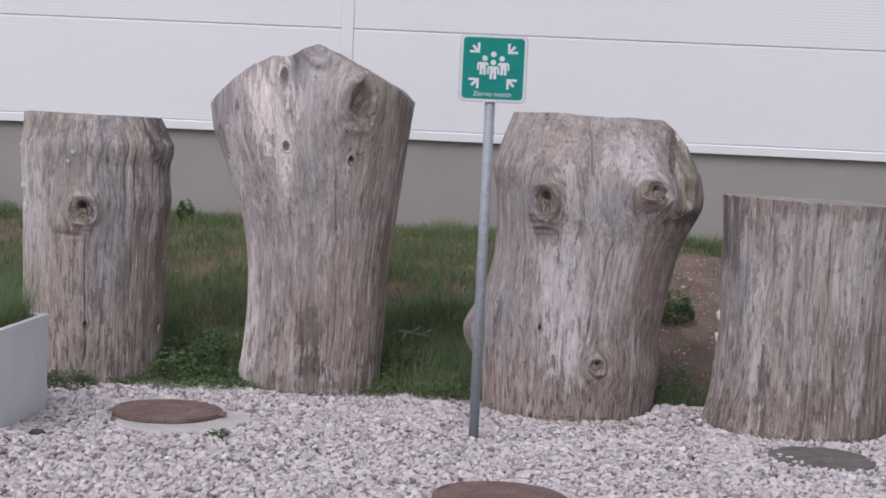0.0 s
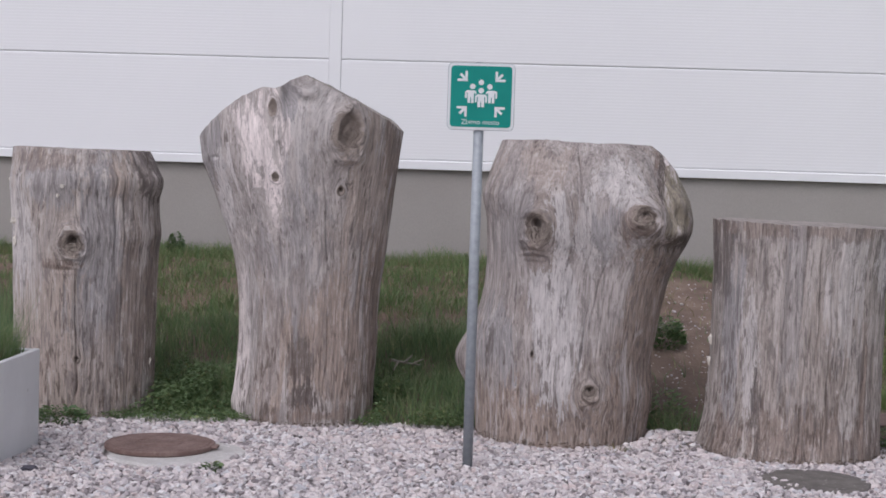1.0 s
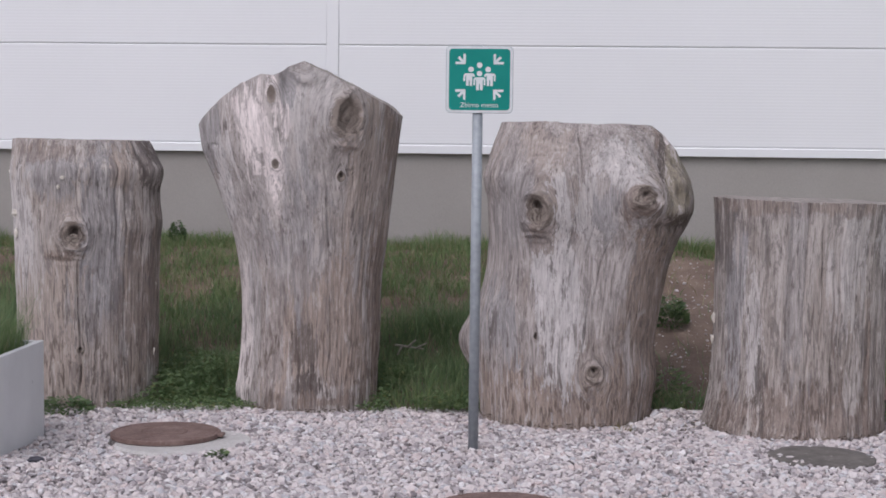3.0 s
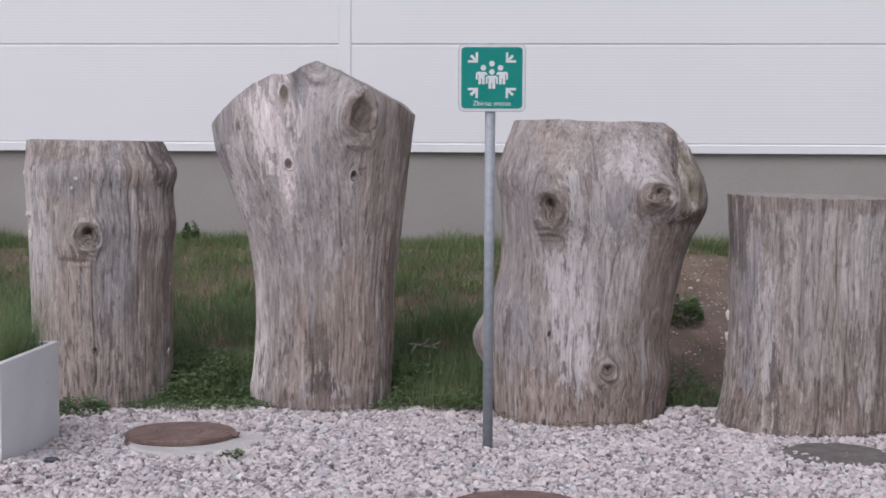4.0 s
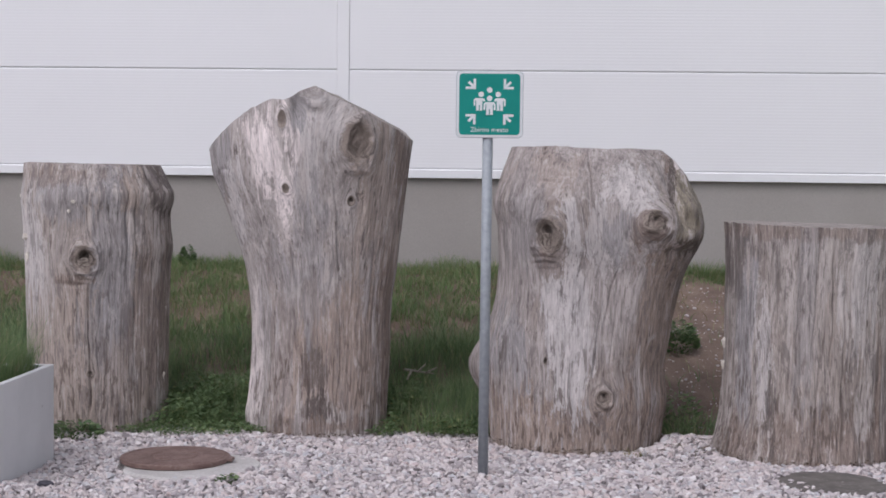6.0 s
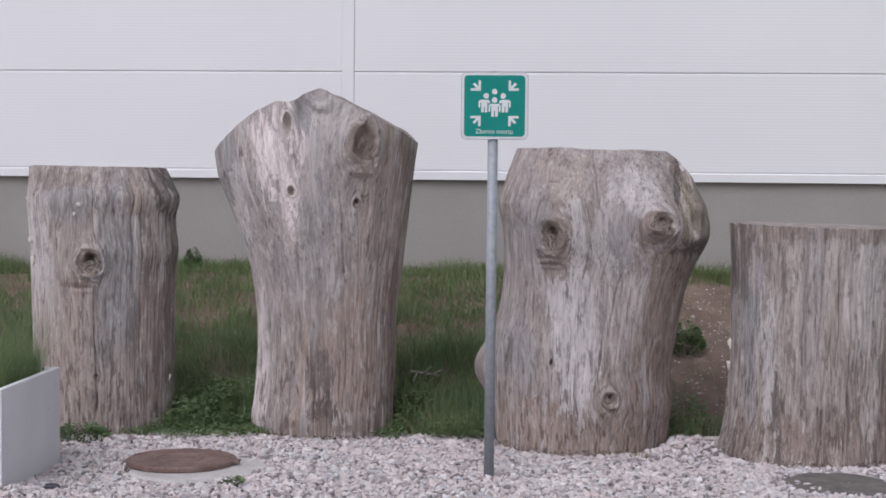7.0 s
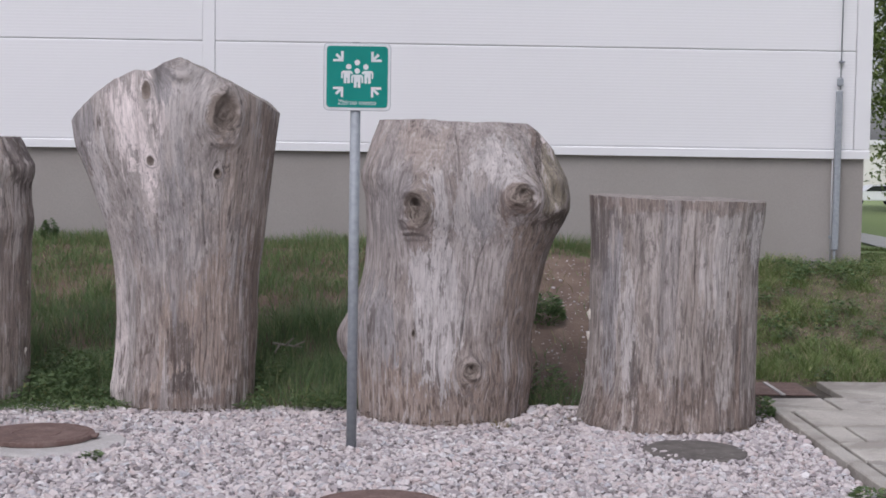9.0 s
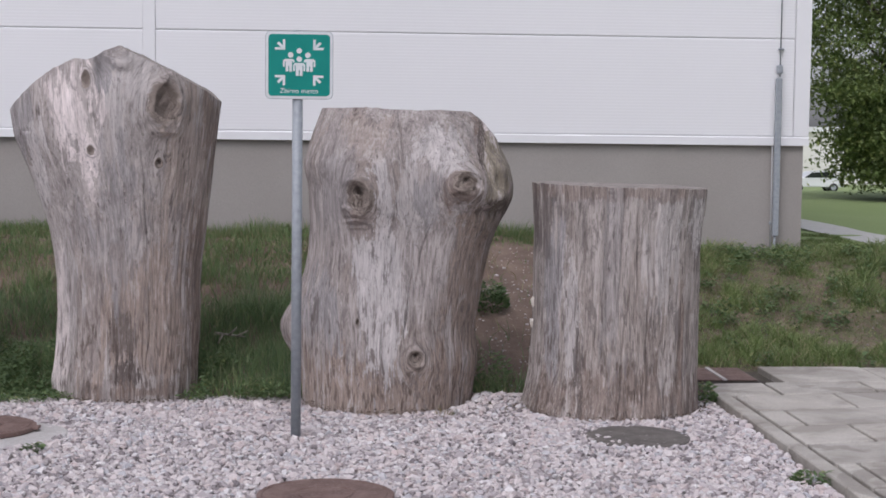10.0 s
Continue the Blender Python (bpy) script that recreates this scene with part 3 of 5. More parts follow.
part("plinth", box(-19.7, 4.215, WALL_Y + 0.035, 38, 0.0, 1.72), PLINTH, building, "grey rendered plinth wall")
wall = part("wall", box(-19.7, 4.19, WALL_Y + 0.012, 38, 1.725, 7.72), JOINT, building, "white horizontally ribbed panel wall")
part("roof", box(-19.85, 4.40, WALL_Y - 0.12, 38.2, 7.72, 7.9, 0.02), TRIM, building)


def drip_edge():
    """Folded sheet along the foot of the panels, standing proud of the plinth."""
    pts = [(-0.020, 1.668), (-0.020, 1.738), (-0.008, 1.750), (0.03, 1.750), (0.03, 1.738), (-0.010, 1.730), (-0.010, 1.668)]
    bm = bmesh.new()
    ends = [[bm.verts.new((x, WALL_Y + p[0], p[1])) for p in pts] for x in (-19.7, 4.252)]
    for i in range(len(pts)):
        j = (i + 1) % len(pts)
        bm.faces.new((ends[0][i], ends[0][j], ends[1][j], ends[1][i]))
    bm.faces.new(ends[0])
    bm.faces.new(ends[1][::-1])
    bmesh.ops.recalc_face_normals(bm, faces=bm.faces[:])
    return bm


part("drip_edge", drip_edge(), TRIM, building, "white folded metal drip edge")
part("corner_trim", box(4.106, 4.252, WALL_Y - 0.012, WALL_Y + 0.4, 1.752, 7.715, 0.004), TRIM, building, "white corner flashing")
for x in (-1.878, -7.858, -13.838):
    part("joint_cover", box(x - 0.003, x + 0.109, WALL_Y - 0.002, WALL_Y + 0.02, 1.752, 7.715, 0.002), WHITE, building, "white vertical joint cover strip")

PANEL_L, PITCH = 5.862, 0.0285


def panel_mesh(height):
    """A long sandwich panel, pressed with fine level ribs."""
    n = int(height / PITCH)
    zs, ys = [0.0], [0.004]
    for i in range(n):
        z = 0.006 + i * (height - 0.012) / n
        step = (height - 0.012) / n
        zs += [z + step * 0.12, z + step * 0.42, z + step * 0.58, z + step * 0.88]
        ys += [0.0, 0.0, 0.0004, 0.0004]
    zs.append(height)
    ys.append(0.004)
    k = len(zs)
    verts = [(x, y, z) for x in (0, PANEL_L) for y, z in zip(ys, zs)]
    faces = [(i, k + i, k + i + 1, i + 1) for i in range(k - 1)]
    verts += [(x, 0.03, z) for x in (0, PANEL_L) for z in (0.0, height)]
    m = 2 * k
    faces += [(k - 1, 2 * k - 1, m + 3, m + 1), (0, m, m + 2, k)]
    faces += [tuple(range(k)) + (m + 1, m), tuple(range(2 * k - 1, k - 1, -1)) + (m + 2, m + 3)]
    return mesh_of("panel", verts, faces, WHITE)


low_panel, full_panel = panel_mesh(0.895), panel_mesh(0.994)
for x in (-1.764, -7.744, -13.724):
    for k in range(6):
        ob = new("panel", full_panel if k else low_panel)
        ob.parent = wall
        ob.location = Vector((x, WALL_Y - 0.002, 1.655 + k if k else 1.754)) - building.location

# lightning conductor down the end of the wall
rod = thing("lightning_conductor", 3.94, 13.96, 0.7, "grey galvanised lightning conductor with cover pipe on the wall", "conductor")
part("cable", tube((3.955, 13.955, 2.30), (3.965, 13.965, 7.7), 0.006, sides=8), GALV, rod, "thin bare conductor cable")
part("cover_pipe", box(3.915, 3.972, 13.925, 13.965, 0.83, 2.29, 0.008, 2), GALV, rod, "grey metal cover profile")
part("earth_rod", tube((3.945, 13.96, 0.55), (3.945, 13.96, 0.85), 0.011, sides=10), GALV, rod)
part("joint_clamp", box(3.922, 3.978, 13.93, 13.975, 2.33, 2.41, 0.014, 2), GALV, rod, "bolted test clamp")
part("cable_clip", box(3.94, 3.99, 13.95, 13.99, 2.545, 2.565, 0.004), GALV, rod)
part("side_wire", tube((3.912, 13.98, 0.62), (3.908, 13.98, 1.66), 0.006, sides=8), JOINT, rod)
part("wire_clip", box(3.895, 3.915, 13.965, 13.99, 0.93, 0.96, 0.003), GALV, rod)


# ---- tree logs stood on end ----
def knot_mesh(surface, x, z, rx, rz, depth, seed, hole=0.3):
    """Overgrown branch stub facing outwards: folded rings round a core that sits high; where hole is wide, a dark disc
    stands for the shade of a hole.
    """
    r = np.random.default_rng(seed)
    low = max(hole, 0.15)
    rad = list(np.linspace(1.25, low, 11)) + [low * 0.6]
    flat = 1.0 if hole < 0.6 else 0.35
    hei = [-0.5, 0.15] + [flat * (0.30 if k % 2 else 0.75) for k in range(2, 10)] + ([0.40, 0.45] if hole < 0.29 else [0.55, 0.50])
    n = 32
    ang = np.arange(n) / n * 2 * np.pi
    wob = 1 + 0.07 * np.sin(2 * ang + r.uniform(0, 6)) + 0.05 * np.sin(3 * ang + r.uniform(0, 6)) + 0.03 * np.sin(5 * ang + r.uniform(0, 6))
    turn = abs(surface(x, z)[1].y)

    def place(dx, dz, lift):
        p, o = surface(x + dx * turn, z + dz)
        return np.array(p) + np.array(o) * lift
    verts = []
    for q, h in zip(rad, hei):
        jit = 0.10 * np.sin(4 * ang + 7 * q + r.uniform(0, 2)) + 0.04 * r.standard_normal(n)
        for i in range(n):
            verts.append(place(rx * q * wob[i] * math.cos(ang[i]), rz * q * wob[i] * math.sin(ang[i]) + 0.38 * rz * (1.1 - q), depth * (h + jit[i])))
    verts.append(place(0.0, 0.38 * rz, depth * (0.4 if hole < 0.29 else 0.48)))
    faces = []
    for k in range(len(rad) - 1):
        for i in range(n):
            j = (i + 1) % n
            faces.append((k * n + i, k * n + j, (k + 1) * n + j, (k + 1) * n + i))
    last = (len(rad) - 1) * n
    faces += [(last + i, last + (i + 1) % n, len(verts) - 1) for i in range(n)]
    me = mesh_of("knot", verts, faces, KNOT, True)
    me.materials.append(HOLE_SHADE)
    for p in me.polygons:
        if hole > 0.29 and p.index >= (len(rad) - 3) * n:
            p.material_index = 1
    return me


class Log:
    """A barkless log: outline on both sides by height, a round section, grain ridges, swellings, branch scars and drying cracks."""

    def __init__(self, cy, left, right, top, seed, deep=0.95, swell=(), cracks=26, ridge=0.007, scars=(), splits=()):
        self.cy, self.deep, self.top, self.swell = cy, deep, top, swell
        r = np.random.default_rng(seed)
        self.zs = np.linspace(-0.12, 2.4, 253)
        ker = np.hanning(9)
        ker /= ker.sum()

        def line(pts):
            pts = sorted((z, x) for x, z in pts)
            v_ = np.interp(self.zs, [p[0] for p in pts], [p[1] for p in pts])
            return np.convolve(np.pad(v_, 4, mode="edge"), ker, "valid")
        self.l, self.r = line(left), line(right)
        # close columns on the weathered side, wide ones behind
        th = np.concatenate([np.linspace(-np.pi - 0.2, 0.2, 420), np.linspace(0.2, np.pi - 0.2, 62)[1:-1]])
        nt_, nz_ = len(th), 236
        mean_top = top(np.array([0.5 * (self.l[-1] + self.r[-1])]))[0]
        cx0, r0 = self.mid(mean_top)
        ztop = top(cx0 + r0 * np.cos(th))
        u = np.linspace(0, 1, nz_)
        Z = -0.08 + u[:, None] * (ztop[None, :] + 0.08)
        T = np.broadcast_to(th, Z.shape)
        CX, R = self.mid(Z)
        d = np.zeros_like(Z)
        c_, s_ = np.cos(T), np.sin(T)

        def angle_at(x, z, back=False):
            cxs, rs = self.mid(z)
            a = np.arccos(np.clip((x - cxs) / rs, -1, 1))
            return (a if back else -a), rs
        F = np.array(T)
        for x, z, rx, rz, dep, hole, folds in scars:  # the grain parts round each branch scar
            a, rs = angle_at(x, z)
            da = np.angle(np.exp(1j * (T - a)))
            F -= da / np.maximum((da * rs / rx) ** 2 + ((Z - z) / rz) ** 2, 1.0)
        for k, amp in ((5, 1.6), (11, 1.0), (26, 0.6), (55, 0.45), (115, 0.32), (230, 0.20)):
            d += amp * ridge * 2 * (hash_noise(F * k / 2.0 + 40, Z * 0.35 * k / 6, 1.0, seed + k) - 0.5)
        for x, z, sx, sz, h, back in swell:  # swellings, given where they show
            a, rs = angle_at(x, z, back)
            da = np.angle(np.exp(1j * (T - a)))
            d += h * np.exp(-(da * rs / sx) ** 2 - ((Z - z) / sz) ** 2)
        for x, z, rx, rz, dep, hole, folds in scars:
            a, rs = angle_at(x, z)
            p, q = np.angle(np.exp(1j * (T - a))) * rs / rx, (Z - z) / rz
            e = np.sqrt(p * p + q * q) + 0.45 * (hash_noise(p * 1.7 + 30, q * 1.7, 1.0, seed) - 0.5) + 0.2 * (hash_noise(p * 5 + 30, q * 5, 1.0, seed + 3) - 0.5)
            inside = 1 - smooth(0.9, 1.3, e)
            d += dep * (0.9 * np.exp(-((e - 1.0) / 0.30) ** 2) + inside * 0.22 * np.sin(13 * e) - 0.35 * np.exp(-(e / 0.55) ** 2))
            if hole:
                d -= 1.6 * min(rx, rz) * hole * np.exp(-(np.sqrt(p * p + (q - 0.3) ** 2) / hole) ** 4)
            else:  # a stub broken off below the collar's upper edge
                d -= 0.8 * dep * smooth(0.0, 0.25, 0.85 - np.sqrt(p * p * 1.1 + (q - 0.12) ** 2)) * (0.6 + 0.8 * hash_noise(p * 3 + 9, q * 3, 1.0, seed + 2))
            d += folds * dep * 0.30 * np.sin(19 * q + 2 * p * p) * np.exp(-(p / 0.75) ** 2 - ((q + 1.25) / 0.40) ** 2)
        for x, z0, z1, wide, deep_in in splits:  # the long drying splits that show
            a, rs = angle_at(x, 0.5 * (z0 + z1))
            wig = 0.010 * np.sin(Z * 9 + x * 7) + 0.006 * np.sin(Z * 23 + x)
            da = np.angle(np.exp(1j * (T - a - wig)))
            d -= deep_in * np.exp(-(da * R / wide) ** 2) * smooth(z0, z0 + 0.12, Z) * (1 - smooth(z1 - 0.12, z1 + 0.001, Z))
        for _ in range(cracks):
            a0, z0, ln = r.uniform(-np.pi, np.pi), r.uniform(0.0, mean_top), r.uniform(0.2, 0.9)
            wig = 0.02 * np.sin(Z * r.uniform(3, 9) + r.uniform(0, 6)) + r.uniform(-0.04, 0.04) * (Z - z0)
            da = np.angle(np.exp(1j * (F - a0 - wig)))
            d -= r.uniform(0.006, 0.016) * np.exp(-(da * R / 0.005) ** 2) * np.exp(-((Z - z0) / (ln / 2)) ** 4)
        X, Y = CX + (R + d) * c_, cy + (R * deep + d) * s_
        rim = smooth(0.985, 1.0, u)[:, None]
        Z = Z + rim * 0.016 * (hash_noise(T * 14 + 60, Z * 0, 1.0, seed) * 0.6 + hash_noise(T * 40 + 60, Z * 0, 1.0, seed + 1) * 0.4 - 0.6)
        self.verts = np.stack([X, Y, Z], -1).reshape(-1, 3)
        i = np.arange(nt_)
        j = (i + 1) % nt_
        self.faces = np.concatenate([np.stack([k * nt_ + i, k * nt_ + j, (k + 1) * nt_ + j, (k + 1) * nt_ + i], -1) for k in range(nz_ - 1)])
        ring = self.verts[-nt_:]
        cen = ring.mean(0)
        cap, self.cap_faces = [], []
        for k, q in enumerate((1.0, 0.97, 0.8, 0.6, 0.4, 0.2)):
            p = cen + (ring - cen) * q
            p[:, 2] = top(p[:, 0]) + (0.010 * (hash_noise(p[:, 0], p[:, 1], 9, seed) - 0.5) if k else 0) + (ring[:, 2] - top(ring[:, 0])) * (k == 0)
            cap.append(p)
            if k:
                self.cap_faces += [(((k - 1) * nt_ + a), ((k - 1) * nt_ + b_), (k * nt_ + b_), (k * nt_ + a)) for a, b_ in zip(i, j)]
        self.cap = np.concatenate(cap + [np.array([[cen[0], cen[1], top(np.array([cen[0]]))[0]]])])
        self.cap_faces += [(5 * nt_ + a, 5 * nt_ + b_, len(self.cap) - 1) for a, b_ in zip(i, j)]

    def mid(self, z):
        l, r = np.interp(z, self.zs, self.l), np.interp(z, self.zs, self.r)
        return (l + r) / 2, (r - l) / 2

    def front(self, x, z):
        """The place and outward direction of the near side at x, z."""
        cx, r = self.mid(z)
        c_ = float(np.clip((x - cx) / r, -0.999, 0.999))
        s_ = -math.sqrt(1 - c_ * c_)
        n = Vector((c_, s_ / self.deep, 0)).normalized()
        d = 0.0
        for x1, z1, sx, sz, h, back in self.swell:
            cs, rs = self.mid(z1)
            a = math.acos(max(-1, min(1, (x1 - cs) / rs)))
            da = math.atan2(s_, c_) - (a if back else -a)
            d += h * math.exp(-(da * rs / sx) ** 2 - ((z - z1) / sz) ** 2)
        return (float(cx + (r + d) * c_), float(self.cy + (r * self.deep + d) * s_), z), n

    def build(self, base, wood, label, scars=(), fungi=()):
        ob = thing("upright_log", *base, label=label, category="log", group="logs stood on end in a row")
        part("trunk", mesh_of("trunk", self.verts, self.faces, wood, True), wood, ob)
        part("sawn_top", mesh_of("sawn_top", self.cap, self.cap_faces, CUT), CUT, ob, "rough sawn end grain")
        for k, (x, z, rx, rz, dep, hole, folds) in enumerate(scars):
            if rx > 0.03 and dep > 0.02:  # the broken heart of the branch, sunk in its collar
                part("knot", knot_mesh(self.front, x, z - 0.24 * rz, rx * 0.34, rz * 0.30, dep * 0.4, 50 + k, 0.28), KNOT, ob, "grey-brown broken branch stub")
        for k, (x, z, w, h) in enumerate(fungi):
            p, n = self.front(x, z)
            bm = bmesh.new()
            bmesh.ops.create_icosphere(bm, subdivisions=2, radius=1.0)
            rr = random.Random(k + 3)
            for v_ in bm.verts:
                q = 1 + rr.uniform(-0.25, 0.25)
                v_.co = Vector((v_.co.x * w * q, v_.co.y * w * 0.7 * q, v_.co.z * h * (0.5 + 0.5 * (v_.co.z < 0)) * q)) + Vector(p)
            part("bracket_fungus", bm, FUNGUS, ob, "pale bracket fungus")
        return ob


def level(z0, slope=0.0, x0=0.0, rough=0.0, seed=0):
    return lambda x: z0 + slope * (np.asarray(x) - x0) + rough * (hash_noise(np.asarray(x) * 7, 0 * np.asarray(x), 1.0, seed) - 0.5)


def arch(x):
    """The tallest log was cut to a blunt point with a notch beside it."""
    return np.interp(x, [-2.215, -2.14, -2.03, -1.90, -1.76, -1.70, -1.63, -1.58, -1.53, -1.43, -1.37, -1.23, -1.05, -0.92, -0.855],
                     [1.815, 1.895, 1.985, 2.075, 2.145, 2.168, 2.162, 2.178, 2.212, 2.25, 2.215, 2.148, 2.055, 1.985, 1.925])


log1 = Log(10.2, [(-3.49, 1.76), (-3.50, 1.60), (-3.51, 1.50), (-3.49, 1.24), (-3.48, 0.97), (-3.47, 0.66), (-3.46, 0.4), (-3.45, 0.2), (-3.46, 0.0), (-3.47, -0.1)],
           [(-2.60, 1.76), (-2.565, 1.70), (-2.53, 1.62), (-2.495, 1.56), (-2.495, 1.50), (-2.52, 1.42), (-2.515, 1.30), (-2.50, 1.18), (-2.52, 1.08), (-2.53, 0.82), (-2.53, 0.4), (-2.53, 0.2), (-2.54, -0.1)],
           level(1.745, -0.005, -3.0, 0.012, 2), 21, scars=SCARS["a"], ridge=0.006,
           swell=[(-2.96, 1.12, 0.14, 0.15, 0.030, False), (-3.05, 0.985, 0.12, 0.014, 0.007, False), (-3.02, 0.95, 0.09, 0.012, -0.005, False), (-2.99, 0.925, 0.07, 0.010, 0.004, False), (-2.52, 1.55, 0.10, 0.09, 0.025, False), (-3.2, 1.45, 0.15, 0.2, 0.012, False), (-2.60, 1.66, 0.03, 0.12, -0.02, False)],
           splits=[(-2.925, 0.05, 0.98, 0.007, 0.020), (-2.70, 1.0, 1.7, 0.006, 0.015), (-2.66, 0.1, 0.9, 0.006, 0.014)])
log1.build((-3.0, 10.2, 0), WOOD["a"], "grey barkless log standing upright with one round knot", SCARS["a"],
           fungi=[(-2.535, 0.33, 0.018, 0.04), (-2.515, 0.78, 0.014, 0.014), (-3.42, 1.26, 0.02, 0.03), (-3.40, 1.13, 0.012, 0.045), (-3.50, 1.32, 0.012, 0.012),
                  (-3.02, 1.50, 0.016, 0.018), (-3.13, 1.40, 0.014, 0.016), (-3.05, 1.44, 0.012, 0.018), (-3.50, 1.53, 0.012, 0.014)])

log2 = Log(10.15, [(-2.205, 2.3), (-2.205, 1.85), (-2.18, 1.69), (-2.09, 1.47), (-2.02, 1.28), (-1.96, 1.1), (-1.925, 0.91), (-1.905, 0.72), (-1.90, 0.54), (-1.91, 0.35), (-1.925, 0.20), (-1.945, 0.10), (-1.94, 0.0), (-1.94, -0.1)],
           [(-0.855, 2.3), (-0.855, 1.93), (-0.875, 1.78), (-0.91, 1.48), (-0.925, 1.33), (-0.95, 1.1), (-0.975, 0.92), (-0.99, 0.73), (-0.99, 0.54), (-1.00, 0.35), (-1.01, 0.16), (-1.02, -0.1)],
           arch, 22, deep=0.85, scars=SCARS["b"], ridge=0.0055,
           swell=[(-1.16, 1.90, 0.17, 0.20, 0.035, False), (-1.15, 1.72, 0.12, 0.03, 0.016, False), (-1.62, 2.05, 0.07, 0.1, 0.012, False), (-1.54, 2.11, 0.04, 0.09, -0.035, False), (-1.45, 2.08, 0.09, 0.04, -0.018, False), (-1.40, 2.15, 0.05, 0.05, 0.02, False), (-1.35, 2.05, 0.04, 0.12, 0.012, False), (-1.90, 0.3, 0.10, 0.5, 0.015, False), (-1.80, 0.5, 0.03, 0.6, -0.012, False), (-2.05, 1.715, 0.05, 0.010, -0.010, False)],
           splits=[(-1.58, 0.95, 1.30, 0.008, 0.02), (-1.13, 1.42, 1.60, 0.006, 0.018), (-1.72, 0.15, 0.75, 0.005, 0.012), (-1.08, 0.7, 1.4, 0.006, 0.012), (-1.28, 0.1, 0.8, 0.005, 0.012)])
log2.build((-1.45, 10.15, 0), WOOD["b"], "tallest pale log flaring to a pointed top, with large knot", SCARS["b"])

log3 = Log(9.9, [(-0.18, 1.9), (-0.19, 1.87), (-0.24, 1.74), (-0.285, 1.60), (-0.305, 1.54), (-0.295, 1.47), (-0.27, 1.38), (-0.265, 1.25), (-0.26, 1.12), (-0.27, 0.94), (-0.30, 0.79), (-0.325, 0.68), (-0.33, 0.54), (-0.325, 0.39), (-0.31, 0.2), (-0.30, -0.1)],
           [(0.755, 1.9), (0.775, 1.87), (0.80, 1.855), (0.87, 1.80), (0.90, 1.745), (0.935, 1.70), (0.985, 1.61), (1.03, 1.52), (1.055, 1.40), (1.05, 1.32), (1.01, 1.235), (0.955, 1.14), (0.91, 1.02), (0.87, 0.84), (0.84, 0.65), (0.815, 0.50), (0.825, 0.36), (0.835, 0.26), (0.81, 0.12), (0.785, -0.1)],
           level(1.875, -0.012, 0.3, 0.02, 4), 23, deep=0.92, cracks=18, ridge=0.0045, scars=SCARS["c"],
           swell=[(0.06, 1.34, 0.15, 0.19, 0.045, False), (0.70, 1.385, 0.10, 0.02, 0.02, False),
                  (0.70, 1.43, 0.16, 0.13, 0.06, False), (0.95, 1.42, 0.16, 0.20, 0.035, False), (0.41, 0.34, 0.12, 0.14, 0.03, False), (0.40, 1.2, 0.16, 0.45, -0.03, False), (-0.30, 0.45, 0.22, 0.20, 0.15, True),
                  (0.80, 1.74, 0.026, 0.16, -0.055, False), (0.83, 1.56, 0.025, 0.12, -0.055, False), (0.88, 1.72, 0.04, 0.08, 0.035, False), (0.90, 1.62, 0.03, 0.03, -0.02, False), (0.93, 1.52, 0.05, 0.06, 0.03, False), (0.90, 1.33, 0.08, 0.05, 0.04, False), (0.91, 1.43, 0.03, 0.05, -0.03, False),
                  (0.97, 1.40, 0.03, 0.04, -0.02, False), (0.86, 1.24, 0.14, 0.03, -0.03, False), (0.05, 1.665, 0.07, 0.010, -0.012, False), (0.17, 1.70, 0.07, 0.010, -0.012, False)],
           splits=[(0.32, 1.42, 1.86, 0.006, 0.022), (0.0, 1.60, 1.86, 0.006, 0.016), (0.36, 0.40, 0.95, 0.006, 0.018), (0.20, 0.0, 0.16, 0.006, 0.016), (-0.12, 0.5, 1.1, 0.006, 0.014), (0.45, 0.75, 1.2, 0.005, 0.012)])
log3.build((0.27, 9.9, 0), WOOD["c"], "stout grey barkless log with knots and a bulging burl", SCARS["c"])

log4 = Log(9.65, [(1.165, 1.45), (1.18, 1.15), (1.18, 0.97), (1.18, 0.79), (1.18, 0.61), (1.17, 0.42), (1.155, 0.24), (1.13, 0.1), (1.10, 0.0), (1.09, -0.1)],
           [(2.27, 1.45), (2.26, 1.27), (2.24, 1.16), (2.23, 0.98), (2.235, 0.8), (2.23, 0.61), (2.23, 0.24), (2.235, 0.06), (2.235, -0.1)],
           level(1.415, -0.022, 1.7, 0.012, 6), 24, deep=0.90, cracks=60, ridge=0.0062,
           splits=[(1.75, 0.5, 1.35, 0.006, 0.018), (1.83, 0.4, 1.0, 0.006, 0.016), (2.06, 0.1, 0.9, 0.007, 0.018), (1.40, 0.2, 0.8, 0.006, 0.016), (1.27, 0.6, 1.35, 0.007, 0.016), (1.55, 0.3, 1.3, 0.005, 0.012), (2.18, 0.5, 1.2, 0.006, 0.014)])
log4.build((1.7, 9.65, 0), WOOD["d"], "short wide grey-brown log with straight grain",
           fungi=[(1.172, 0.68, 0.026, 0.045), (1.176, 0.54, 0.028, 0.04)])

# ---- assembly point sign ----
sign = thing("assembly_sign", -0.303, 8.66, 0, "green and white assembly point sign on a galvanised pole in gravel", "sign")
part("pole", tube((-0.303, 8.66, -0.1), (-0.300, 8.66, 2.286), 0.029, sides=32), GALV, sign, "grey galvanised steel pole")
part("pole_cap", tube((-0.300, 8.66, 2.286), (-0.300, 8.66, 2.294), 0.031, 0.022, sides=32), GALV, sign)
for z in (2.0, 2.2):
    part("clamp", box(-0.345, -0.255, 8.629, 8.695, z - 0.015, z + 0.015, 0.004), GALV, sign, "steel pipe clamp")
SX, SZ, SY = -0.291, 2.099, 8.622
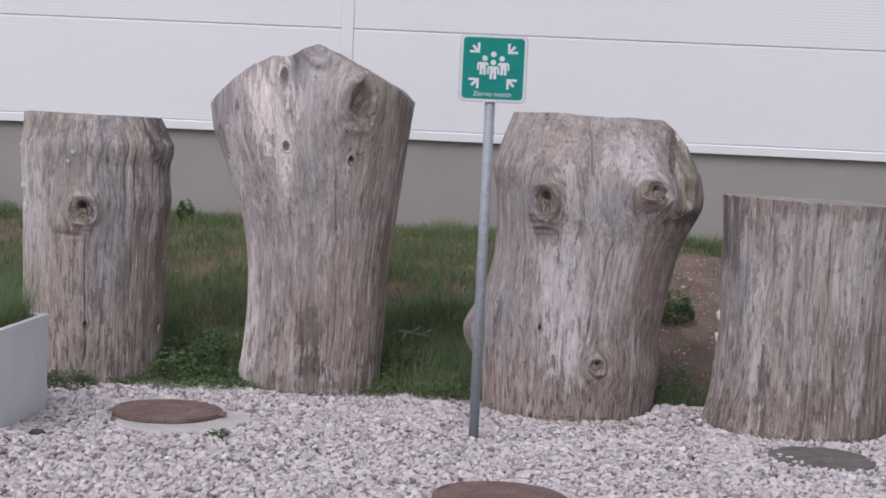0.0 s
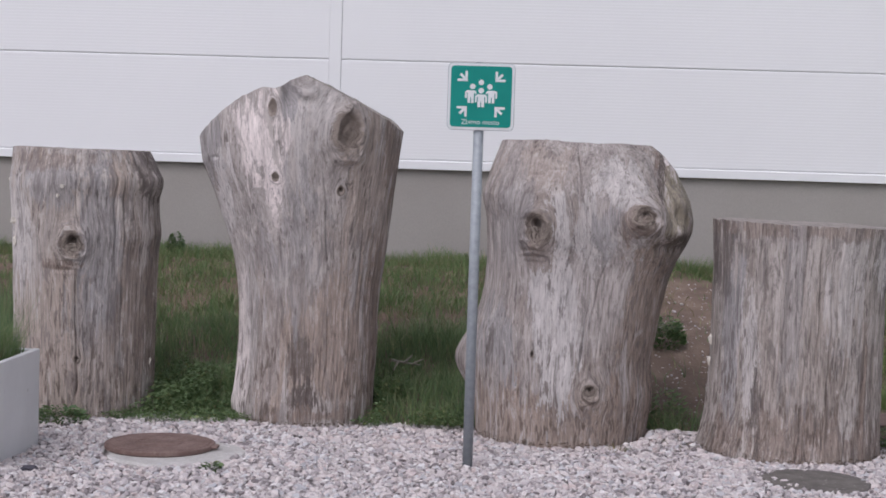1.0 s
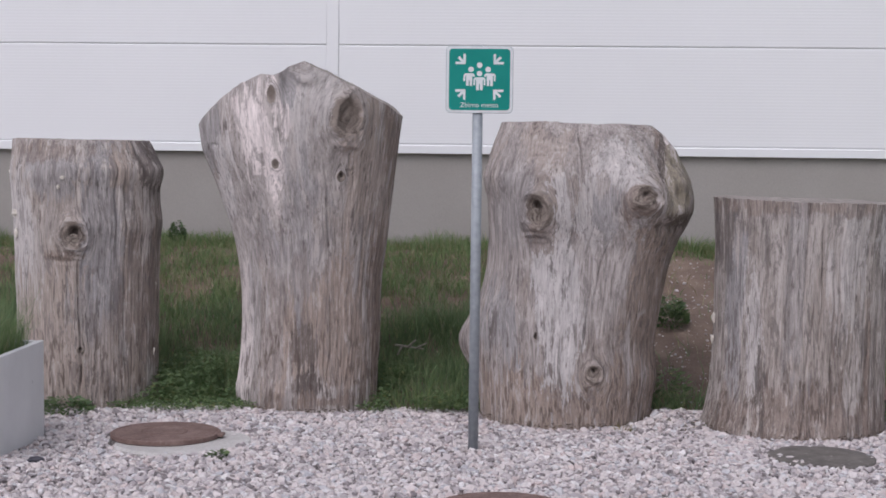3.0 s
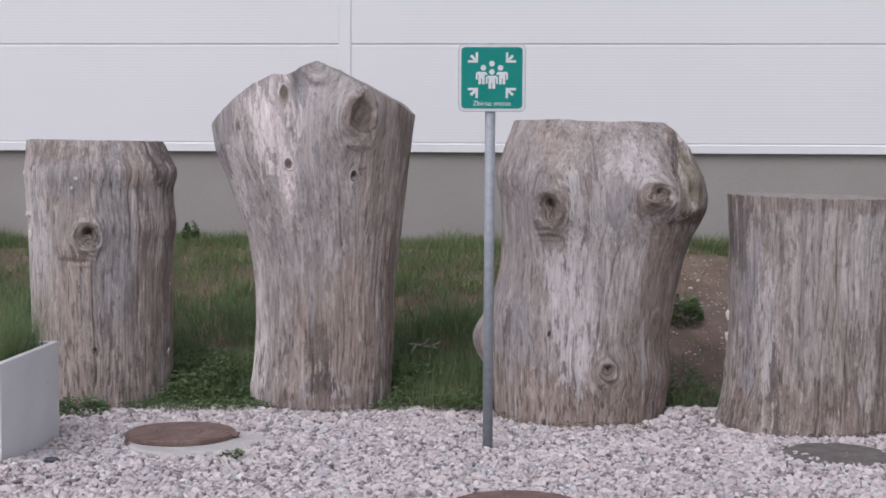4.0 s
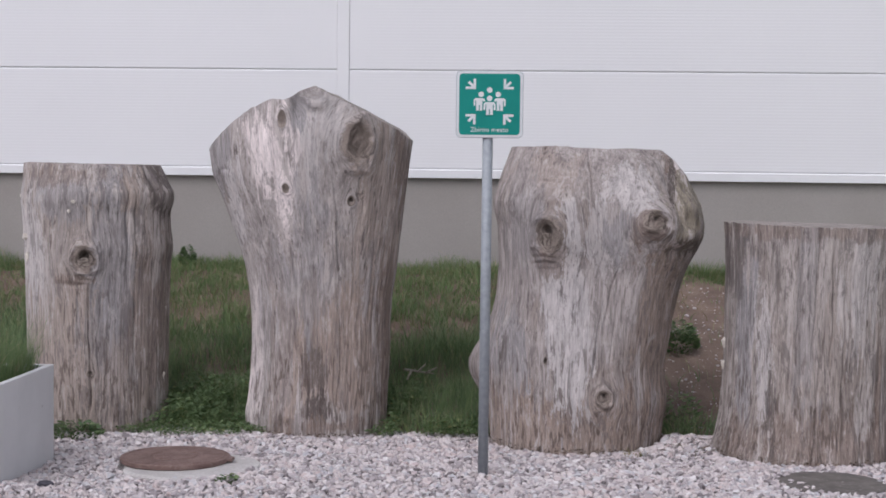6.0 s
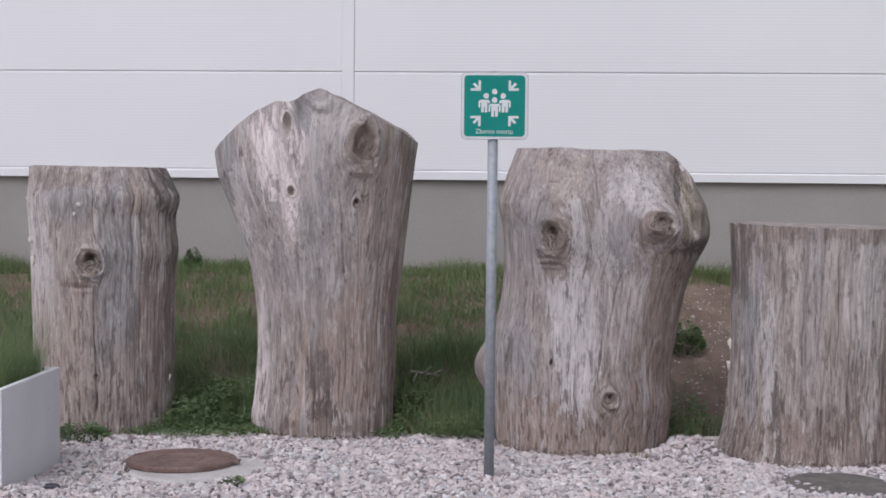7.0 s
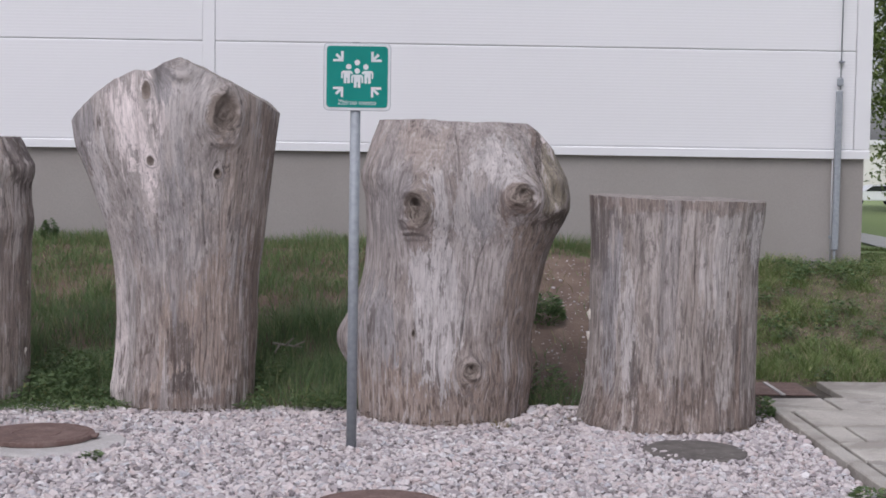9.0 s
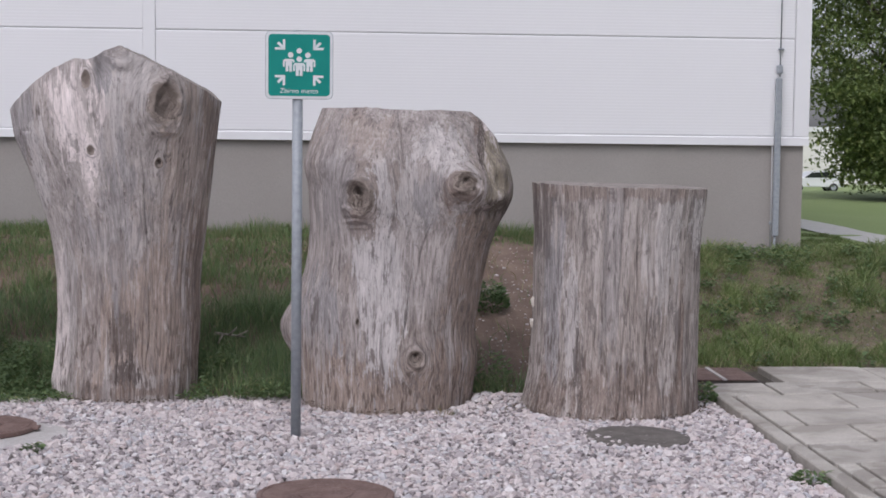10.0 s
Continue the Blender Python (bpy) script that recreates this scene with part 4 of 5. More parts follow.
plate = part("sign_plate", prism(rounded(SX, SZ, 0.373, 0.373, 0.028), SY, SY + 0.004), SIGNWHITE, sign, "white-edged sign plate with rounded corners")
part("sign_rim", prism(rounded(SX, SZ, 0.379, 0.379, 0.031), SY + 0.0045, SY + 0.012), GALV, sign, "grey folded metal rim")
part("green_field", prism(rounded(SX, SZ, 0.344, 0.344, 0.022), SY - 0.0015, SY - 0.0002), GREEN, plate, "green sign field")


def sign_shape(name, pts):
    part(name, prism(pts, SY - 0.003, SY - 0.0016), SIGNWHITE, plate)


def disc(cx, cz, r, n=20):
    return [(cx + r * math.cos(2 * math.pi * i / n), cz + r * math.sin(2 * math.pi * i / n)) for i in range(n)]


for sx, sz in ((-1, 1), (1, 1), (-1, -1), (1, -1)):
    # arrows that point to the middle
    tip = Vector((SX + sx * 0.078, SZ + (0.085 if sz > 0 else -0.056) + 0.0))
    d = Vector((-sx, -sz)).normalized()
    n = Vector((-d.y, d.x))
    bm = bmesh.new()
    for piece in ([(0, 0), (-0.055, 0.055), (-0.068, 0.042), (-0.026, 0)], [(0, 0), (-0.026, 0), (-0.068, -0.042), (-0.055, -0.055)],
                  [(-0.026, 0), (-0.036, 0.010), (-0.078, 0.010), (-0.078, -0.010), (-0.036, -0.010)]):
        pts = [tip + d * (a * 0.74) + n * (c_ * 0.74) for a, c_ in piece]
        bm.faces.new([bm.verts.new((p.x, SY - 0.003, p.y)) for p in pts])
    bmesh.ops.remove_doubles(bm, verts=bm.verts[:], dist=1e-5)
    made = bmesh.ops.extrude_face_region(bm, geom=bm.faces[:])
    bmesh.ops.translate(bm, vec=(0, 0.0014, 0), verts=[v_ for v_ in made["geom"] if isinstance(v_, bmesh.types.BMVert)])
    bmesh.ops.recalc_face_normals(bm, faces=bm.faces[:])
    part("arrow", bm, SIGNWHITE, plate)
for dx, dz in ((0.0, 0.080), (-0.048, 0.056), (0.048, 0.056), (0.0, 0.033)):
    sign_shape("round_mark", disc(SX + dx, SZ + dz, 0.0155))
def block_mark(dx, dz, w, h, y):
    """A rounded block with two side bars and a split foot, cut from one sheet."""
    x0, z1, t = SX + dx, SZ + dz, w * 0.15
    bm = bmesh.new()
    for piece in ([(-w / 2 + t, 0.0), (w / 2 - t, 0.0), (w / 2, -t), (-w / 2, -t)], [(-w / 2, -t), (w / 2, -t), (w / 2, -h * 0.2), (-w / 2, -h * 0.2)],
                  [(-w / 2, -h * 0.2), (-w / 2 + t, -h * 0.2), (-w / 2 + t, -h * 0.62), (-w / 2, -h * 0.62)], [(w / 2 - t, -h * 0.2), (w / 2, -h * 0.2), (w / 2, -h * 0.62), (w / 2 - t, -h * 0.62)],
                  [(-w / 2 + t * 1.5, -h * 0.2), (-t * 0.25, -h * 0.2), (-t * 0.25, -h), (-w / 2 + t * 1.5, -h)], [(t * 0.25, -h * 0.2), (w / 2 - t * 1.5, -h * 0.2), (w / 2 - t * 1.5, -h), (t * 0.25, -h)],
                  [(-t * 0.25, -h * 0.2), (t * 0.25, -h * 0.2), (t * 0.25, -h * 0.55), (-t * 0.25, -h * 0.55)]):
        f = bm.faces.new([bm.verts.new((x0 + a, y, z1 + c_)) for a, c_ in piece])
        made = bmesh.ops.extrude_face_region(bm, geom=[f])
        bmesh.ops.translate(bm, vec=(0, 0.0012, 0), verts=[v_ for v_ in made["geom"] if isinstance(v_, bmesh.types.BMVert)])
    bmesh.ops.recalc_face_normals(bm, faces=bm.faces[:])
    part("block_mark", bm, SIGNWHITE, plate)


for dx in (-0.058, 0.058):
    block_mark(dx, 0.034, 0.064, 0.070, SY - 0.003)
part("mark_gap", prism(rounded(SX, SZ - 0.025, 0.080, 0.082, 0.014), SY - 0.0036, SY - 0.0031), GREEN, plate)
block_mark(0.0, 0.012, 0.068, 0.072, SY - 0.005)

words = bpy.data.curves.new("sign_words", "FONT")
words.body, words.size, words.align_x, words.align_y, words.extrude = "Zbirno mesto", 0.0385, "CENTER", "CENTER", 0.0007
tmp = bpy.data.objects.new("sign_words", words)
scene.collection.objects.link(tmp)
bpy.context.view_layer.update()
wme = bpy.data.meshes.new_from_object(tmp.evaluated_get(bpy.context.evaluated_depsgraph_get()))
bpy.data.objects.remove(tmp)
wme.transform(Matrix.Translation((SX, SY - 0.0023, SZ - 0.144)) @ pose(0, 0, 0, 90, 0, 0))
wme.materials.clear()
wme.materials.append(SIGNWHITE)
part("sign_words", wme, SIGNWHITE, plate, "white lettering")


# ---- covers in the gravel ----
def turned(cx, cy, profile, sides=56, seed=1, wob=0.0):
    """A turned solid: (radius, height) from the rim's foot to the middle."""
    r = np.random.default_rng(seed)
    w = 1 + wob * (hash_noise(np.arange(sides) * 0.35, np.zeros(sides), 1.0, seed) - 0.5)
    w[-3:] = w[-3:] * np.array([0.75, 0.5, 0.25]) + w[0] * np.array([0.25, 0.5, 0.75])
    a = np.arange(sides) * 2 * np.pi / sides
    verts = np.concatenate([np.stack([cx + q * w * np.cos(a), cy + q * w * np.sin(a), np.full(sides, h)], -1) for q, h in profile])
    faces = []
    for k in range(len(profile) - 1):
        faces += [(k * sides + i, k * sides + (i + 1) % sides, (k + 1) * sides + (i + 1) % sides, (k + 1) * sides + i) for i in range(sides)]
    faces.append(tuple((len(profile) - 1) * sides + i for i in range(sides)))
    return verts, faces


def manhole(cx, cy, r, z, label, collar):
    ob = thing("manhole_cover", cx, cy, 0, label, "manhole cover", group="rusty covers in the gravel")
    prof = [(r - 0.005, z - 0.03), (r, z - 0.024), (r, z - 0.004), (r - 0.006, z), (r * 0.93, z), (r * 0.92, z - 0.003), (r * 0.90, z - 0.003), (r * 0.89, z),
            (r * 0.45, z + 0.001), (r * 0.44, z - 0.003), (r * 0.40, z - 0.003), (r * 0.39, z + 0.002), (0.05, z + 0.002)]
    vs, fs = turned(cx, cy, prof, seed=4, wob=0.02)
    part("lid", mesh_of("lid", vs, fs, RUST), RUST, ob, "rust-brown iron lid")
    if collar:
        part("lifting_lug", box(cx + r - 0.02, cx + r + 0.028, cy - 0.05, cy + 0.03, z - 0.02, z - 0.003, 0.004), RUST, ob)
    if collar:
        vs, fs = turned(cx + 0.13, cy - 0.11, [(0.40, -0.08), (0.40, z - 0.045), (0.385, z - 0.033), (0.3, z - 0.031)], seed=9, wob=0.05)
        part("collar", mesh_of("collar", vs, fs, CONCRETE), CONCRETE, ob, "pale concrete collar")
    return ob


manhole(-2.115, 8.77, 0.320, 0.034, "round rusty iron manhole cover on a concrete collar", True)
manhole(-0.108, 7.08, 0.324, 0.03, "round rusty iron manhole cover set in gravel", False)
cover = thing("shaft_cover", 1.67, 8.62, 0, "dirty grey round concrete shaft cover half buried in gravel", "shaft cover")
vs, fs = turned(1.67, 8.62, [(0.30, -0.06), (0.30, -0.006), (0.292, 0.002), (0.05, 0.005)], seed=14, wob=0.10)
part("lid", mesh_of("lid", vs, fs, DARKCOVER), DARKCOVER, cover)

# ---- white planter with feathery grass ----
planter = thing("planter", -3.45, 8.38, 0, "white painted rectangular planter with wispy green grass", "planter")
PX0, PX1, PY0, PY1, PH, PT = -4.1, -2.86, 7.85, 8.83, 0.551, 0.035
part("side_wall", box(PX1 - PT, PX1, PY0, PY1, -0.05, PH, 0.004), PLANTER, planter)
part("side_wall", box(PX0, PX0 + PT, PY0, PY1, -0.05, PH, 0.004), PLANTER, planter)
part("front_wall", box(PX0 + PT + 0.001, PX1 - PT - 0.001, PY0 + 0.002, PY0 + PT, -0.05, PH - 0.001, 0.004), PLANTER, planter)
part("back_wall", box(PX0 + PT + 0.001, PX1 - PT - 0.001, PY1 - PT, PY1 - 0.002, -0.05, PH - 0.001, 0.004), PLANTER, planter)
part("soil", box(PX0 + PT, PX1 - PT, PY0 + PT, PY1 - PT, 0.1, PH - 0.04), POT, planter, "dark potting soil")


# ---- grass and leaves ----
def blades(pos, height, width, lean, seed):
    """Curved tapering blades: seven corners, five triangles each."""
    r = np.random.default_rng(seed)
    n = len(pos)
    az = r.uniform(0, 2 * np.pi, n)
    face = r.uniform(0, 2 * np.pi, n)
    dirv = np.stack([np.cos(az), np.sin(az), np.zeros(n)], -1)
    side = np.stack([np.cos(face), np.sin(face), np.zeros(n)], -1) * (np.asarray(width) * 0.5)[:, None]
    up = np.array([0, 0, 1.0])
    out = []
    for t, w in ((0, 1.0), (0.4, 0.85), (0.75, 0.5)):
        c = pos + up * (height * t * (1 - 0.25 * lean * t))[:, None] + dirv * (height * lean * t * t)[:, None]
        out += [c - side * w, c + side * w]
    out.append(pos + up * (height * (1 - 0.25 * lean))[:, None] + dirv * (height * lean)[:, None])
    verts = np.stack(out, 1).reshape(-1, 3)
    tri = np.array([[0, 1, 3], [0, 3, 2], [2, 3, 5], [2, 5, 4], [4, 5, 6]])
    faces = (np.arange(n)[:, None, None] * 7 + tri[None]).reshape(-1, 3)
    return verts, faces


def leaves(pos, size, seed, flat=0.5):
    """Folded pointed leaves, four triangles each."""
    r = np.random.default_rng(seed)
    n = len(pos)
    az, tilt, roll = r.uniform(0, 2 * np.pi, n), r.uniform(-0.3, 1.0, n) * (1 - flat) + r.uniform(-0.5, 0.5, n) * flat, r.uniform(-0.8, 0.8, n)
    f = np.stack([np.cos(az) * np.cos(tilt), np.sin(az) * np.cos(tilt), np.sin(tilt)], -1)
    s = np.stack([-np.sin(az), np.cos(az), np.zeros(n)], -1)
    u = np.cross(f, s)
    s2 = s * np.cos(roll)[:, None] + u * np.sin(roll)[:, None]
    u2 = np.cross(f, s2)
    L = np.asarray(size)[:, None]
    p = [pos, pos + f * L * 0.45 + s2 * L * 0.28 + u2 * L * 0.08, pos + f * L, pos + f * L * 0.45 - s2 * L * 0.28 + u2 * L * 0.08, pos + f * L * 0.5 - u2 * L * 0.02]
    verts = np.stack(p, 1).reshape(-1, 3)
    tri = np.array([[0, 1, 4], [1, 2, 4], [2, 3, 4], [3, 0, 4]])
    return verts, (np.arange(n)[:, None, None] * 5 + tri[None]).reshape(-1, 3)


LOGS = [(-3.0, 10.2, 0.50), (-1.45, 10.15, 0.47), (0.26, 9.9, 0.56), (1.7, 9.65, 0.56)]


def clear_of_logs(x, y, gap=0.0):
    ok = np.ones(len(x), bool)
    for cx, cy, r in LOGS:
        ok &= ((x - cx) / (r + gap)) ** 2 + ((y - cy) / (r * 0.93 + gap)) ** 2 > 1
    return ok


def bare(x, y):
    """1 where the bank is trodden earth: the track between the two right logs, and scattered scars."""
    track = smooth(0.060, 0.078, x / y + 0.012 * (hash_noise(x, y, 3, 8) - 0.5)) * (1 - smooth(0.125, 0.16, x / y + 0.02 * (hash_noise(x, y, 3, 9) - 0.5))) * smooth(9.9, 10.5, y) * (1 - smooth(13.0, 13.4, y))
    scars = 0.85 * smooth(0.58, 0.68, hash_noise(x, y * 1.6, 5.2, 12) * 0.55 + hash_noise(x, y, 9.5, 13) * 0.45) * smooth(1.6, 2.4, x) * (1 - smooth(14, 15, y))
    scars_left = smooth(0.58, 0.72, hash_noise(x, y * 1.6, 1.7, 15) * 0.6 + hash_noise(x, y, 6.5, 19) * 0.4) * smooth(11.2, 12.0, y) * (1 - smooth(13.0, 13.5, y)) * 0.85
    return np.clip(track + scars + scars_left, 0, 1)


def scatter(n, x0, x1, y0, y1, seed):
    r = np.random.default_rng(seed)
    return r.uniform(x0, x1, n), r.uniform(y0, y1, n), r


# tall grass on the bank behind the logs
x, y, r = scatter(115000, -6.2, 2.3, 9.85, 14.0, 31)
edge = 9.92 + 0.16 * hash_noise(x, x * 0, 2.2, 4) + 0.9 * smooth(1.0, 2.0, x)
lush = hash_noise(x, y, 2.6, 21) * 0.6 + hash_noise(x, y, 7, 22) * 0.4
keep = (y > edge) & clear_of_logs(x, y, 0.015) & (r.uniform(0, 1, len(x)) > bare(x, y) * 0.985) & (r.uniform(0, 1, len(x)) < 0.35 + 0.9 * lush)
x, y, lush = x[keep], y[keep], lush[keep]
h = (0.05 + 0.20 * lush * r.uniform(0.3, 1.2, len(x))) * (1 - 0.45 * smooth(12.0, 13.2, y) * (1 - smooth(13.3, 13.9, y)))
low = y + 0.9 * (hash_noise(x, y, 1.8, 33) - 0.5) + r.normal(0, 0.12, len(x)) < 12.1
for pick_, name, mat_, label in ((low, "lush_grass", LUSH, "long dark green grass on the shaded foot of the bank"), (~low, "bank_grass", GRASS, "lighter green grass on the upper bank")):
    m = np.where(pick_)[0]
    vs, fs = blades(np.stack([x[m], y[m], bank(x[m], y[m]) - 0.01], -1), h[m] * (1.25 if mat_ is LUSH else 1.0), r.uniform(0.004, 0.009, len(m)), r.uniform(0.1, 0.8, len(m)), 41)
    tagged(new(name, mesh_of(name, vs, fs, mat_)), label, "grass", kind="stuff")

# short patchy grass beside the paving and past the building
x, y, r = scatter(240000, 2.0, 6.6, 11.15, 17.0, 32)
clump = hash_noise(x, y, 3.0, 23) * 0.6 + hash_noise(x, y, 8, 24) * 0.4
keep = (r.uniform(0, 1, len(x)) > bare(x, y) * 0.96) & (r.uniform(0, 1, len(x)) < 0.34 + 1.1 * smooth(0.36, 0.60, clump)) & ((y < 13.98) | (x > 4.27)) & (y > 11.3 + 0.08 * hash_noise(x, y, 5, 2) - 0.3 * (x < 2.5))
keep &= ~((x > 5.33 + 0.03 * (y - 15)) & (x < 6.15 + 0.03 * (y - 15)) & (y > 13.9)) & (x < 0.38 * y + 0.4)
x, y, clump = x[keep], y[keep], clump[keep]
h = (0.03 + 0.17 * smooth(0.3, 0.8, clump) * r.uniform(0.15, 1.4, len(x))) * (1 - 0.72 * smooth(14.0, 14.6, y))
vs, fs = blades(np.stack([x, y, bank(x, y) - 0.01], -1), h, r.uniform(0.004, 0.010, len(x)), r.uniform(0.3, 1.1, len(x)), 42)
tagged(new("verge_grass", mesh_of("verge_grass", vs, fs, VERGE)), "short patchy green grass with earth showing through", "grass", kind="stuff")

# dry straw among it
x, y, r = scatter(30000, -6.0, 8.0, 10.1, 14.0, 33)
keep = (y > 11.3 * (x > 2.0)) & clear_of_logs(x, y, 0.02) & (r.uniform(0, 1, len(x)) < 0.10 + 0.9 * smooth(11.5, 12.6, y) * hash_noise(x, y, 2.0, 6) + np.where((x > 0.6) & (x < 2.0), -0.3, 0.5) * bare(x, y))
x, y = x[keep], y[keep]
vs, fs = blades(np.stack([x, y, bank(x, y)], -1), r.uniform(0.05, 0.16, len(x)), r.uniform(0.003, 0.006, len(x)), r.uniform(0.6, 1.8, len(x)), 43)
tagged(new("dry_grass", mesh_of("dry_grass", vs, fs, DRYGRASS)), "straw-coloured dry grass stalks on the bank", "grass", kind="stuff")

# broad-leaved weeds along the foot of the bank and in tufts on the slope
x, y, r = scatter(85000, -4.6, 0.0, 9.5, 10.9, 34)
edge = 9.60 + 0.22 * hash_noise(x, x * 0, 2.7, 14) + 0.12 * hash_noise(x, y, 9, 18) + 0.14 * smooth(-1.1, -0.7, x) + 0.15 * smooth(-2.6, -2.9, x) * smooth(-3.6, -3.3, x)
keep = (y > edge) & clear_of_logs(x, y, 0.01) & (hash_noise(x, y, 3.3, 16) * (1 - 0.75 * smooth(10.3, 10.8, y)) + 0.25 * (y < 10.0) > 0.27 + 0.22 * (x > -0.9))
x, y = x[keep], y[keep]
vs, fs = leaves(np.stack([x, y, bank(x, y) + r.uniform(0.0, 0.26, len(x)) * hash_noise(x, y, 5, 3) * smooth(9.75, 10.15, y) + r.uniform(0.02, 0.065, len(x))], -1), r.uniform(0.014, 0.045, len(x)) * (0.6 + 0.4 * smooth(9.7, 10.1, y)), 44)
tagged(new("weeds", mesh_of("weeds", vs, fs, WEED)), "leafy green weeds at the gravel's edge", "weeds", kind="stuff")

x, y, r = scatter(40000, 2.1, 6.5, 11.3, 14.0, 35)
keep = (hash_noise(x, y, 4.4, 26) * 0.55 + hash_noise(x, y, 11, 27) * 0.45 > 0.585) & (r.uniform(0, 1, len(x)) > bare(x, y)) & ((y < 13.95) | (x > 4.3))
x, y = x[keep], y[keep]
vs, fs = leaves(np.stack([x, y, bank(x, y) + r.uniform(0.0, 0.12, len(x))], -1), r.uniform(0.02, 0.05, len(x)), 45)
tagged(new("verge_weeds", mesh_of("verge_weeds", vs, fs, WEED)), "dark green leafy weed clumps on the verge", "weeds", kind="stuff")


def weed_tuft(name, x, y, w, h, n, seed, label, mat_, leafy=True):
    r = np.random.default_rng(seed)
    ob = thing(name, x, y, float(bank(x, y)), label, "weed")
    a, q = r.uniform(0, 2 * np.pi, n), np.sqrt(r.uniform(0, 1, n)) * w / 2
    px, py = x + q * np.cos(a), y + q * np.sin(a)
    dome = h * np.sqrt(np.clip(1 - (2 * q / w) ** 2, 0.05, 1))
    if leafy:
        vs, fs = leaves(np.stack([px, py, bank(px, py) + dome * r.uniform(0.1, 1.0, n) ** 0.6], -1), r.uniform(0.02, 0.05, n), seed, 0.2)
    else:
        vs, fs = blades(np.stack([px, py, bank(px, py)], -1), dome * r.uniform(0.5, 1.1, n), r.uniform(0.003, 0.007, n), r.uniform(0.3, 1.3, n), seed)
    tagged(part("leaf_mass", mesh_of("leaf_mass", vs, fs, mat_), mat_, ob), kind="stuff")
    return ob


weed_tuft("weed_bush", 1.06, 11.65, 0.30, 0.24, 900, 61, "dark green leafy weed bush on bare earth", BUSH)
weed_tuft("weed_bush", 0.93, 10.35, 0.40, 0.24, 420, 62, "leafy green weed clump beside the stout log", WEED, True)
weed_tuft("weed_bush", 1.45, 13.75, 0.75, 0.22, 900, 63, "green grass clump against the grey plinth", GRASS, False)
weed_tuft("gravel_weed", 2.36, 7.52, 0.22, 0.07, 160, 64, "small green weed at the kerb", WEED)
weed_tuft("gravel_weed", 2.33, 9.85, 0.16, 0.16, 300, 65, "green tuft between log and kerb", WEED)
weed_tuft("gravel_weed", -1.70, 8.26, 0.09, 0.07, 90, 66, "small green weed by the concrete collar", WEED)
weed_tuft("gravel_weed", 0.59, 9.33, 0.12, 0.10, 160, 67, "yellowish weed at the stout log's foot", DRYGRASS, False)
weed_tuft("gravel_weed", 0.98, 9.55, 0.34, 0.10, 220, 68, "dry grass tuft lying on the gravel", DRYGRASS, False)
weed_tuft("gravel_weed", -2.72, 8.02, 0.22, 0.06, 120, 69, "dry sprigs in the gravel by the planter", DRYGRASS, False)
weed_tuft("gravel_weed", -2.98, 9.62, 0.34, 0.12, 420, 70, "low green weeds at the log's foot", BUSH)
weed_tuft("seedling", -3.20, 13.72, 0.12, 0.24, 310, 71, "lone leafy seedling against the plinth", BUSH)

weed_tuft("grass_tuft", -0.72, 10.05, 0.34, 0.40, 44, 74, "long broad grass blades beside the tallest log", VERGE, False)
weed_tuft("grass_tuft", -0.50, 10.15, 0.26, 0.30, 26, 75, "long broad grass blades beside the tallest log", VERGE, False)

# feathery grass in the planter
plume = thing("ornamental_grass", -3.4, 8.4, PH - 0.04, "feathery fine green ornamental grass in the planter", "grass")
r = np.random.default_rng(72)
n = 2600
px, py = -2.93 - 1.1 * r.uniform(0, 1, n) ** 1.5, r.uniform(8.0, 8.76, n)
vs, fs = blades(np.stack([px, py, np.full(n, PH - 0.045)], -1), r.uniform(0.18, 0.42, n) * (1 - 0.3 * smooth(-3.1, -2.95, px)), r.uniform(0.002, 0.004, n), r.uniform(0.1, 0.9, n), 73)
part("blades", mesh_of("blades", vs, fs, GRASS), GRASS, plume)
n = 170
px, py = r.uniform(-3.06, -2.92, n), r.uniform(8.15, 8.76, n)
vs, fs = blades(np.stack([px, py, np.full(n, PH - 0.045)], -1), r.uniform(0.25, 0.52, n), r.uniform(0.0015, 0.003, n), r.uniform(0.25, 0.7, n), 76)
part("seed_stems", mesh_of("seed_stems", vs, fs, LUSH), LUSH, plume, "thin arching stems")

# bleached twigs lying in the grass
twigs = thing("twig", -0.84, 10.88, 0.24, "bleached forked twig lying in the grass", "twig")
for k, (a, b_) in enumerate((((-0.95, 10.86, 0.30), (-0.74, 10.88, 0.27)), ((-0.86, 10.87, 0.28), (-0.80, 10.84, 0.34)), ((-0.90, 10.86, 0.29), (-0.93, 10.82, 0.23)), ((-0.80, 10.87, 0.275), (-0.72, 10.83, 0.32)))):
    part("stick", tube(a, b_, 0.009, 0.005, sides=8), TWIG, twigs)

slate = thing("slate_stone", -2.64, 7.99, 0, "dark slate stone lying on pale gravel", "stone")
bm = bmesh.new()
bmesh.ops.create_icosphere(bm, subdivisions=2, radius=1.0)
rr = random.Random(8)
for v_ in bm.verts:
    q = 1 + rr.uniform(-0.18, 0.18)
    v_.co = Vector((-2.64 + v_.co.x * 0.045 * q, 7.99 + v_.co.y * 0.04 * q, 0.008 + v_.co.z * 0.020 * q))
part("stone", bm, SLATE, slate)

# ---- distance past the corner: lawn path, car, house, trees ----
bm = bmesh.new()
ys = np.linspace(13.9, 30, 18)
lft = [bm.verts.new((5.42 + 0.03 * (yy - 15), yy, float(bank(5.42, yy)) + 0.012)) for yy in ys]
rgt = [bm.verts.new((6.05 + 0.03 * (yy - 15), yy, float(bank(6.0, yy)) + 0.012)) for yy in ys]
